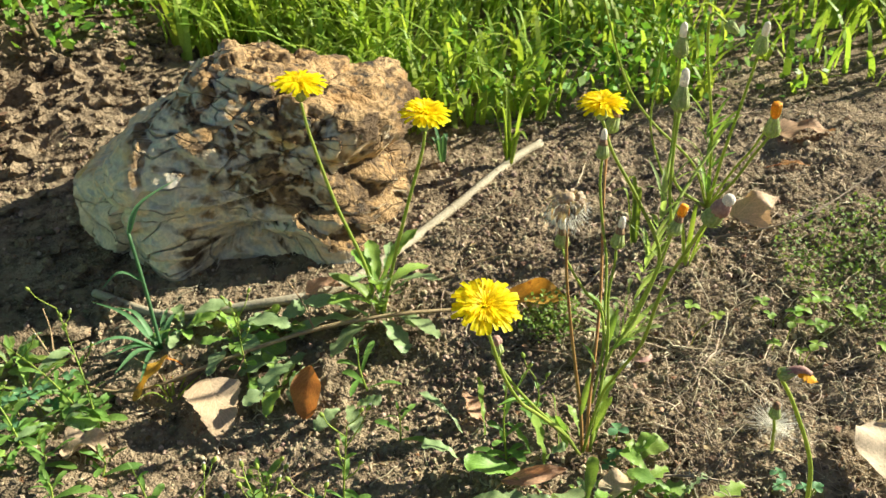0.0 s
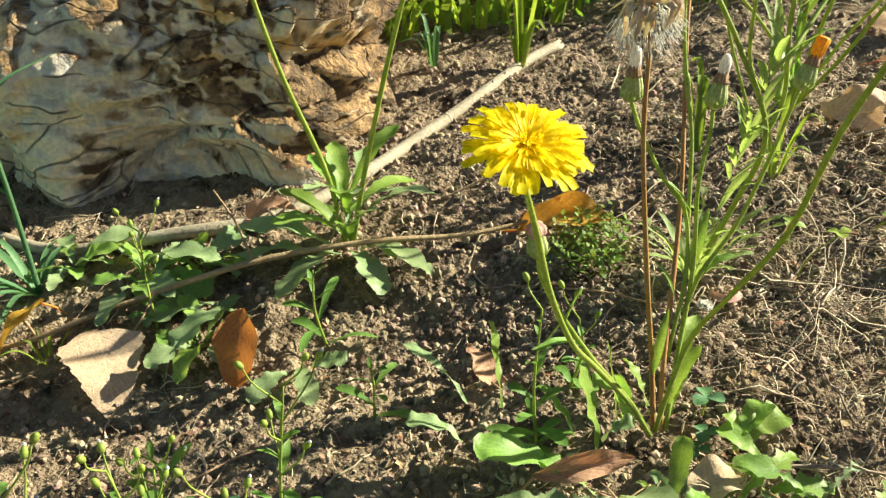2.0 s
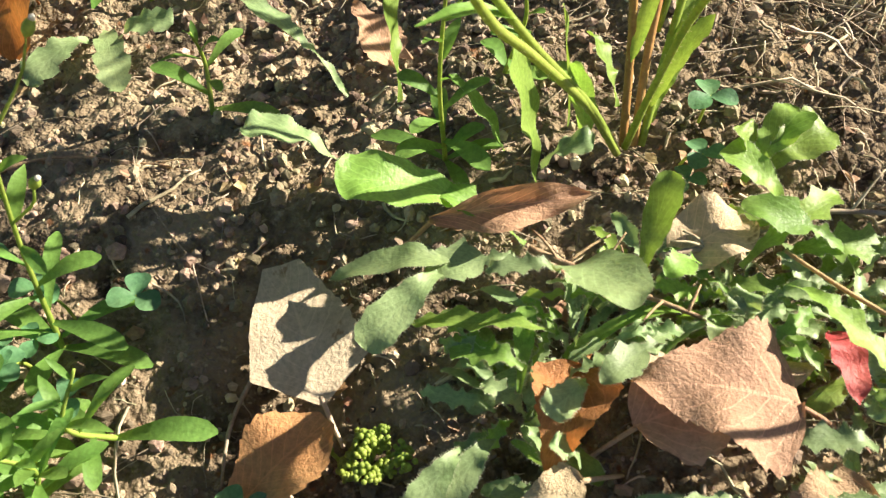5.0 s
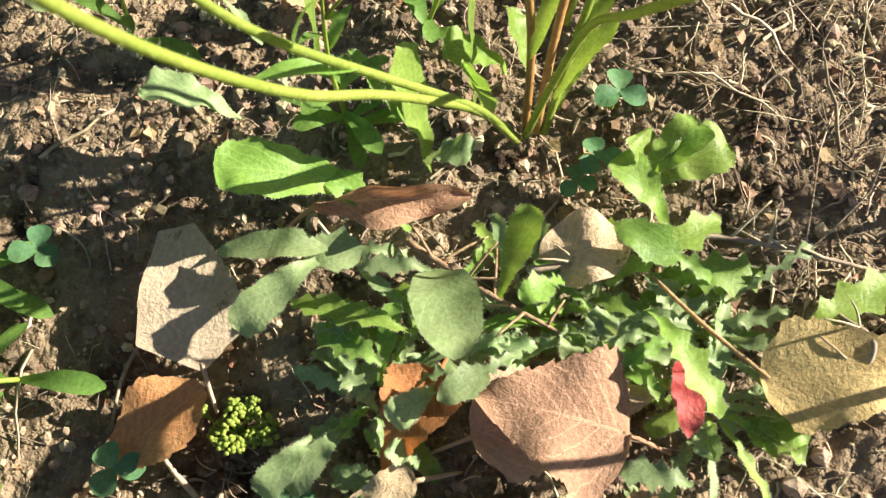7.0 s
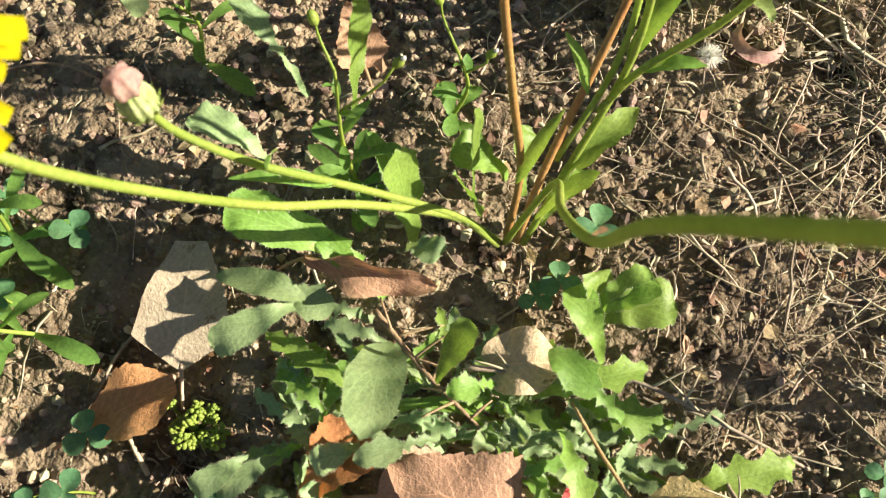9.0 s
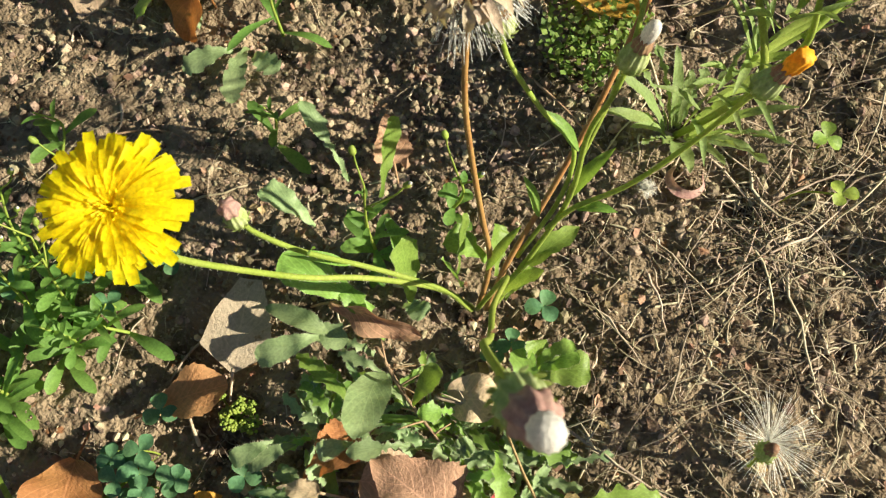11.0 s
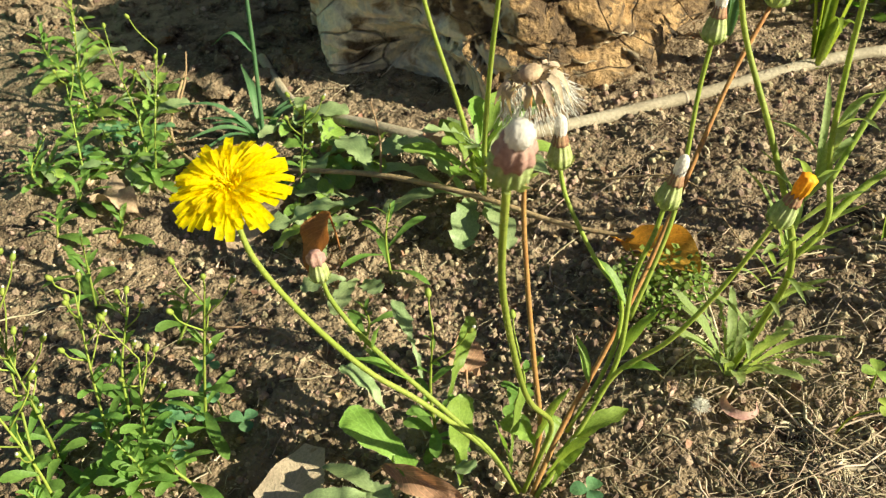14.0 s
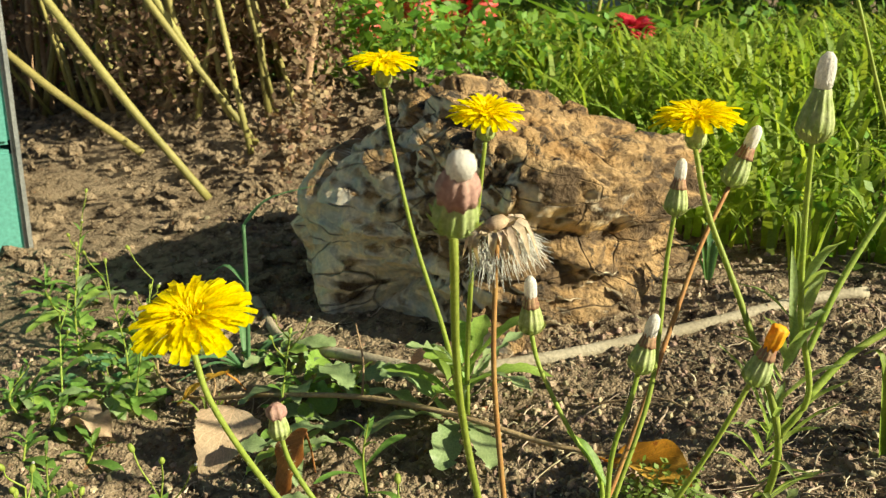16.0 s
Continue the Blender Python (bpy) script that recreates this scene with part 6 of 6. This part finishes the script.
fluff(on_ground(0.1130, 0.002, 0.014), 0.019, 260, 1, "star of fine white seed hairs on straw")
fluff(on_ground(0.0364, 0.0785, 0.003), 0.0045, 420, 2, "small white seed tuft on the soil")
fluff(on_ground(0.15, 0.06, 0.003), 0.010, 60, 3, "loose white seed hairs on straw")
curl = part("curled_leaf", blade([on_ground(0.049, 0.090, 0.003) + Vector((0.007 * math.cos(a), 0.007 * math.sin(a), 0.002)) for a in (2.6, 3.5, 4.4, 5.3, 6.2, 7.1)], 0.004, lance_out, 20, 1, cup=0.5, roll=40), M_PINK)
tagged(curl, "pinkish dried leaf curled into a ring", "dead leaf")


# ---- dry stalks lying in the rosette and straw ----
def dry_stalk(pts, r, label, shoots=0, material=None, seed=1):
    q = random.Random(seed)
    ob = thing("dry_stalk", pts[0], label, "stalk")
    bm = bmesh.new()
    path = add_tube(bm, pts, [r, r * 0.8, r * 0.5], 24, 6)
    part("main_shoot", bm, material or M_STRAW, ob)
    for k in range(shoots):
        p = path[q.randrange(4, 23)]
        d = Vector((q.gauss(0, 1), q.gauss(0, 1), q.uniform(0.0, 0.8))).normalized() * q.uniform(0.006, 0.016)
        part("side_shoot", tube([p, p + d * 0.5 + Vector((0, 0, 0.001)), p + d], [r * 0.5, r * 0.25], 6, 5), material or M_STRAW, ob)
    return ob


dry_stalk([on_ground(0.000, -0.036, 0.016), on_ground(0.018, -0.031, 0.014), on_ground(0.042, -0.024, 0.012), on_ground(0.068, -0.027, 0.009), on_ground(0.095, -0.029, 0.004)], 0.0009, "pale branched dry stalk across green leaves", 10, None, 1)
dry_stalk([on_ground(-0.030, -0.028, 0.010), on_ground(-0.010, -0.040, 0.012), on_ground(0.012, -0.050, 0.008)], 0.0010, "brown dry stalk with crumbled seeds", 8, M_TWIG, 2)
dry_stalk([on_ground(-0.078, -0.092, 0.0), on_ground(-0.0835, -0.087, 0.006), on_ground(-0.0885, -0.0815, 0.012)], 0.0009, "short pale stick poking from soil", 0, M_PALE, 3)
dry_stalk([on_ground(0.075, -0.062, 0.006), on_ground(0.079, -0.050, 0.016), on_ground(0.074, -0.040, 0.010), on_ground(0.082, -0.030, 0.004)], 0.0008, "curled pale dry stalk on a dead leaf", 3, None, 4)
dry_stalk([on_ground(-0.098, -0.045, 0.003), on_ground(-0.1035, -0.062, 0.004), on_ground(-0.1045, -0.078, 0.002)], 0.0007, "pale dry stalk beside a beige leaf", 0, None, 5)
dry_stalk([on_ground(-0.055, 0.12, 0.002), on_ground(-0.01, 0.10, 0.004), on_ground(0.02, 0.085, 0.002)], 0.0007, "thin dry stalk on bare soil", 2, M_TWIG, 6)
dry_stalk([on_ground(-0.09, 0.20, 0.002), on_ground(-0.04, 0.21, 0.012), on_ground(0.01, 0.18, 0.003)], 0.0007, "thin arched dry stalk on soil", 3, M_TWIG, 7)
dry_stalk([on_ground(0.02, 0.16, 0.002), on_ground(0.035, 0.155, 0.03), on_ground(0.03, 0.15, 0.05)], 0.0006, "thin upright dry stalk with seeds", 5, M_TWIG, 8)
dry_stalk([on_ground(0.13, 0.22, 0.002), on_ground(0.20, 0.215, 0.02), on_ground(0.29, 0.27, 0.03)], 0.0008, "long arched dry stalk over straw", 4, None, 9)
dry_stalk([on_ground(-0.20, 0.0, 0.002), on_ground(-0.17, 0.02, 0.003), on_ground(-0.13, 0.015, 0.002)], 0.0006, "thin grey dry stalk on soil", 1, M_TWIG, 10)

# ---- the background: shrub canes, box, hoses, red flowers, dark hedge ----
def cane_shrub():
    ob = thing("cane_shrub", on_ground(-1.0, 0.9), "overgrown shrub of yellow-green and brown canes with withered leaves", "shrub")
    for a, b, r in [((-0.637, 0.352, 0.0), (-0.85, 0.20, 0.34), 0.0062), ((-0.816, 0.388, 0.0), (-1.10, 0.20, 0.27), 0.0068), ((-0.70, 0.47, 0.0), (-0.92, 0.30, 0.42), 0.0055), ((-0.78, 0.50, 0.02), (-1.02, 0.36, 0.48), 0.006),
                    ((-0.95, 0.55, 0.05), (-1.15, 0.50, 0.55), 0.006), ((-0.74, 0.60, 0.06), (-0.86, 0.52, 0.5), 0.0055), ((-0.66, 0.68, 0.06), (-0.70, 0.66, 0.5), 0.005), ((-0.85, 0.7, 0.06), (-0.98, 0.72, 0.6), 0.006), ((-1.1, 0.7, 0.05), (-1.25, 0.8, 0.7), 0.006)]:
        a, b, r = Vector(a), Vector(b), r * 0.78
        a.z = float(height(a.x, a.y)) + 0.004
        part("cane", tube([a, a.lerp(b, 0.33) + Vector((0.006, 0, -0.012)), a.lerp(b, 0.66) + Vector((-0.006, 0.008, -0.012)), b], [r, r * 0.9, r * 1.02, r * 0.88, r * 0.98, r * 0.8], 26, 8), M_CANE, ob, "smooth yellow-green cane")
    for k in range(90):
        y = rnd.uniform(0.44, 1.0)
        x = rnd.uniform(-1.5, -0.20 - 0.85 * y)
        h = rnd.uniform(0.25, 0.5)
        a = on_ground(x, y)
        r = rnd.uniform(0.002, 0.0055)
        part("cane", tube([a, a + Vector((-0.16 * h + rnd.gauss(0, 0.03), rnd.gauss(0, 0.05), h * 0.55)), a + Vector((-0.5 * h + rnd.gauss(0, 0.08), rnd.gauss(0, 0.1), h))], [r, r * 0.7], 10, 6), (M_CANE, M_BARK, M_CANE, M_TWIG)[k % 4], ob)
    for k in range(52):
        y = rnd.uniform(0.45, 0.85)
        x = rnd.uniform(-1.25, -0.26 - 0.75 * y)
        h = rnd.uniform(0.3, 0.55)
        a = on_ground(x, y)
        r = rnd.uniform(0.0032, 0.006)
        lean = rnd.gauss(-0.4, 0.55)
        part("cane", tube([a, a + Vector((lean * h * 0.4, lean * -0.1 * h, h * 0.55)), a + Vector((lean * h, lean * -0.2 * h + rnd.gauss(0, 0.05), h))], [r, r * 0.7], 10, 7), M_CANE, ob, "smooth yellow-green cane")
    for k in range(120):
        y = rnd.uniform(0.5, 1.5)
        x = rnd.uniform(-2.0, -0.12 - 1.05 * y)
        h = rnd.uniform(0.35, 0.8)
        a = on_ground(x, y)
        part("cane", tube([a, a + Vector((rnd.gauss(0, 0.06), rnd.gauss(0, 0.06), h * 0.5)), a + Vector((rnd.gauss(0, 0.16), rnd.gauss(0, 0.16), h))], [rnd.uniform(0.003, 0.009), 0.003], 8, 6), (M_BARK, M_BARK, M_CANE)[k % 3], ob)
    return ob


def leaf_mass(name, n, box, size, material, label, category, beyond=None):
    verts, faces = [], []
    (x0, y0, z0), (x1, y1, z1) = box
    while len(faces) < n:
        x, y, z = rnd.uniform(x0, x1), rnd.uniform(y0, y1), rnd.uniform(z0, z1)
        if noise.noise(Vector((x, y, z)) * 6.0) < -0.05 or beyond and x > beyond[0] + beyond[1] * y:
            continue
        p = on_ground(x, y, z)
        d = Vector((rnd.gauss(0, 1), rnd.gauss(0, 1), rnd.gauss(-0.1, 0.8))).normalized() * size * rnd.uniform(0.5, 1.3)
        s = side_of(d, Vector((rnd.gauss(0, 1), rnd.gauss(0, 1), 1))) * d.length * 0.3
        i = len(verts)
        verts += [p, p + d * 0.45 - s, p + d, p + d * 0.45 + s]
        faces.append((i, i + 1, i + 2, i + 3))
    me = bpy.data.meshes.new(name)
    me.from_pydata(verts, [], faces)
    me.materials.append(material)
    tagged(place_mesh(name, me), label, category, kind="stuff")


cane_shrub()
leaf_mass("withered_leaves", 17000, ((-1.8, 0.52, 0.0), (-0.55, 1.2, 0.46)), 0.019, M_WITHER, "withered brown leaves hanging in the canes", "foliage", (-0.12, -1.02))
leaf_mass("bush_leaves", 6500, ((-1.9, 0.62, 0.0), (-0.5, 1.3, 0.24)), 0.017, M_BUSH, "small green leaves among the canes", "foliage", (-0.08, -0.86))
leaf_mass("bank_leaves", 9000, ((-1.4, 0.42, 0.0), (-0.52, 0.9, 0.16)), 0.011, M_WITHER, "withered leaf litter and stalks on the soil bank", "leaf litter", (-0.20, -0.80))
leaf_mass("grass_weeds", 1000, ((-0.1, 0.45, 0.0), (0.3, 0.8, 0.06)), 0.013, M_BUSH, "broad-leaved weeds at the edge of the grass", "weed")
leaf_mass("bank_weeds", 2200, ((-1.2, 0.6, 0.0), (-0.42, 0.95, 0.12)), 0.018, M_BUSH, "small green weeds on the soil bank", "weed")
leaf_mass("hedge", 11000, ((-2.6, 1.95, 0.0), (2.5, 3.0, 1.1)), 0.09, M_SHADEBUSH, "dark green hedge with its shade put into the leaf colour", "hedge")
leaf_mass("tall_weeds", 2200, ((-0.7, 1.1, 0.0), (0.8, 1.9, 0.16)), 0.022, M_BUSH, "tall leafy weeds in the grass", "weed")


def utility_box():
    c = Vector((-0.902, 0.053, 0))
    ob = thing("utility_box", on_ground(c.x, c.y), "teal painted metal box with a grey edge strip", "box")
    m = Matrix.Translation((c.x, c.y, -0.10)) @ Matrix.Rotation(radians(65.7), 4, "Z")

    def block(size, at):
        bm = bmesh.new()
        bmesh.ops.create_cube(bm, size=1.0, matrix=m @ Matrix.Translation(at) @ Matrix.Diagonal((*size, 1)))
        bmesh.ops.bevel(bm, geom=bm.edges, offset=0.004, segments=2, affect="EDGES")
        return bm
    part("lower_panel", block((0.40, 0.22, 0.155), (0, 0, 0.0775)), M_TEAL, ob, smooth=False)
    part("upper_panel", block((0.40, 0.22, 0.34), (0, 0, 0.330)), M_TEAL, ob, smooth=False)
    part("edge_strip", block((0.008, 0.225, 0.50), (0.2025, 0, 0.25)), M_GREYMETAL, ob, smooth=False)


utility_box()


def hose(p, lean, r=0.035, h=0.5):
    p = Vector(p)
    ob = thing("corrugated_hose", p, "upright red corrugated plastic hose", "hose", "red hoses")
    prof = []
    for k in range(int(h / 0.012)):
        z = k * 0.012
        prof += [(r, z), (r, z + 0.004), (r * 0.86, z + 0.006), (r * 0.86, z + 0.010)]
    part("tube", lathe(prof, frame_of(p, lean), 0, 0, 18), M_HOSE, ob)


hose(on_ground(-1.06, 1.02), (0.10, 0, 1), 0.033)
hose(on_ground(-1.05, 1.17), (-0.03, 0, 1), 0.036)
hose(on_ground(-1.03, 1.25), (0.02, 0, 1), 0.028)
hose(on_ground(-0.985, 1.28), (0.05, 0, 1), 0.034)
post = part("post", lathe([(0.028, 0), (0.028, 0.6), (0.02, 0.61)], frame_of(on_ground(-1.16, 1.20), (0, 0, 1)), 0, 0, 16), M_WHITE)
tagged(post, "white painted post behind the canes", "post")
bm = bmesh.new()
bmesh.ops.create_cube(bm, size=1.0, matrix=Matrix.Translation(on_ground(-0.96, 1.72, 0.2)) @ Matrix.Rotation(radians(35), 4, "Z") @ Matrix.Diagonal((0.10, 0.05, 0.45, 1)))
bmesh.ops.bevel(bm, geom=bm.edges, offset=0.01, segments=2, affect="EDGES")
tagged(part("panel", bm, M_BLUE, smooth=False), "pale blue painted board in the shade", "board")


def red_flower(p, h, seed):
    q = random.Random(seed)
    p = Vector(p)
    ob = thing("red_flower_plant", p, "leafy garden plant with crimson red flowers", "garden flower", "red flowers")
    for k in range(1):
        top = p + Vector((q.gauss(0, 0.02), q.gauss(0, 0.03), h * q.uniform(0.8, 1.1)))
        part("stem", tube([p, p.lerp(top, 0.5) + Vector((0.01, 0, 0)), top], [0.004, 0.003], 8, 6), M_CANE, ob)
        bm = bmesh.new()
        for i in range(34):
            a = i * 2.4
            e = q.uniform(-0.3, 0.9)
            d = Vector((math.cos(a), math.sin(a), e)).normalized()
            add_blade(bm, [top, top + d * 0.020 + Vector((0, 0, 0.004)), top + d * 0.036], 0.017, oval_out, 5, 1)
        part("flower_head", bm, M_REDFLOWER, ob)
    for i in range(10):
        a = i * 2.4
        b = p + Vector((0, 0, h * q.uniform(0.2, 0.8)))
        d = Vector((math.cos(a), math.sin(a), 0.4))
        part("leaf", blade([b, b + d * 0.05, b + d * 0.09], 0.03, lance_out, 8, 1), M_BUSH, ob)


red_flower(on_ground(-0.60, 1.01), 0.185, 1)
red_flower(on_ground(-0.545, 1.03), 0.135, 2)
red_flower(on_ground(-0.50, 1.19), 0.19, 3)

# a few bare brown shoots in front of the canes
for pts, r in [([(-0.62, 0.66, 0.03), (-0.70, 0.62, 0.12), (-0.78, 0.50, 0.26)], 0.006), ([(-0.80, 0.95, 0.03), (-0.72, 0.90, 0.14), (-0.60, 0.84, 0.27)], 0.005), ([(-0.55, 0.60, 0.03), (-0.62, 0.66, 0.13), (-0.66, 0.74, 0.24)], 0.0035)]:
    ob = part("bare_shoot", tube([Vector(p) for p in pts], [r, r * 0.7], 14, 7), M_BARK)
    tagged(ob, "bare brown woody shoot leaning over the bank", "shoot")
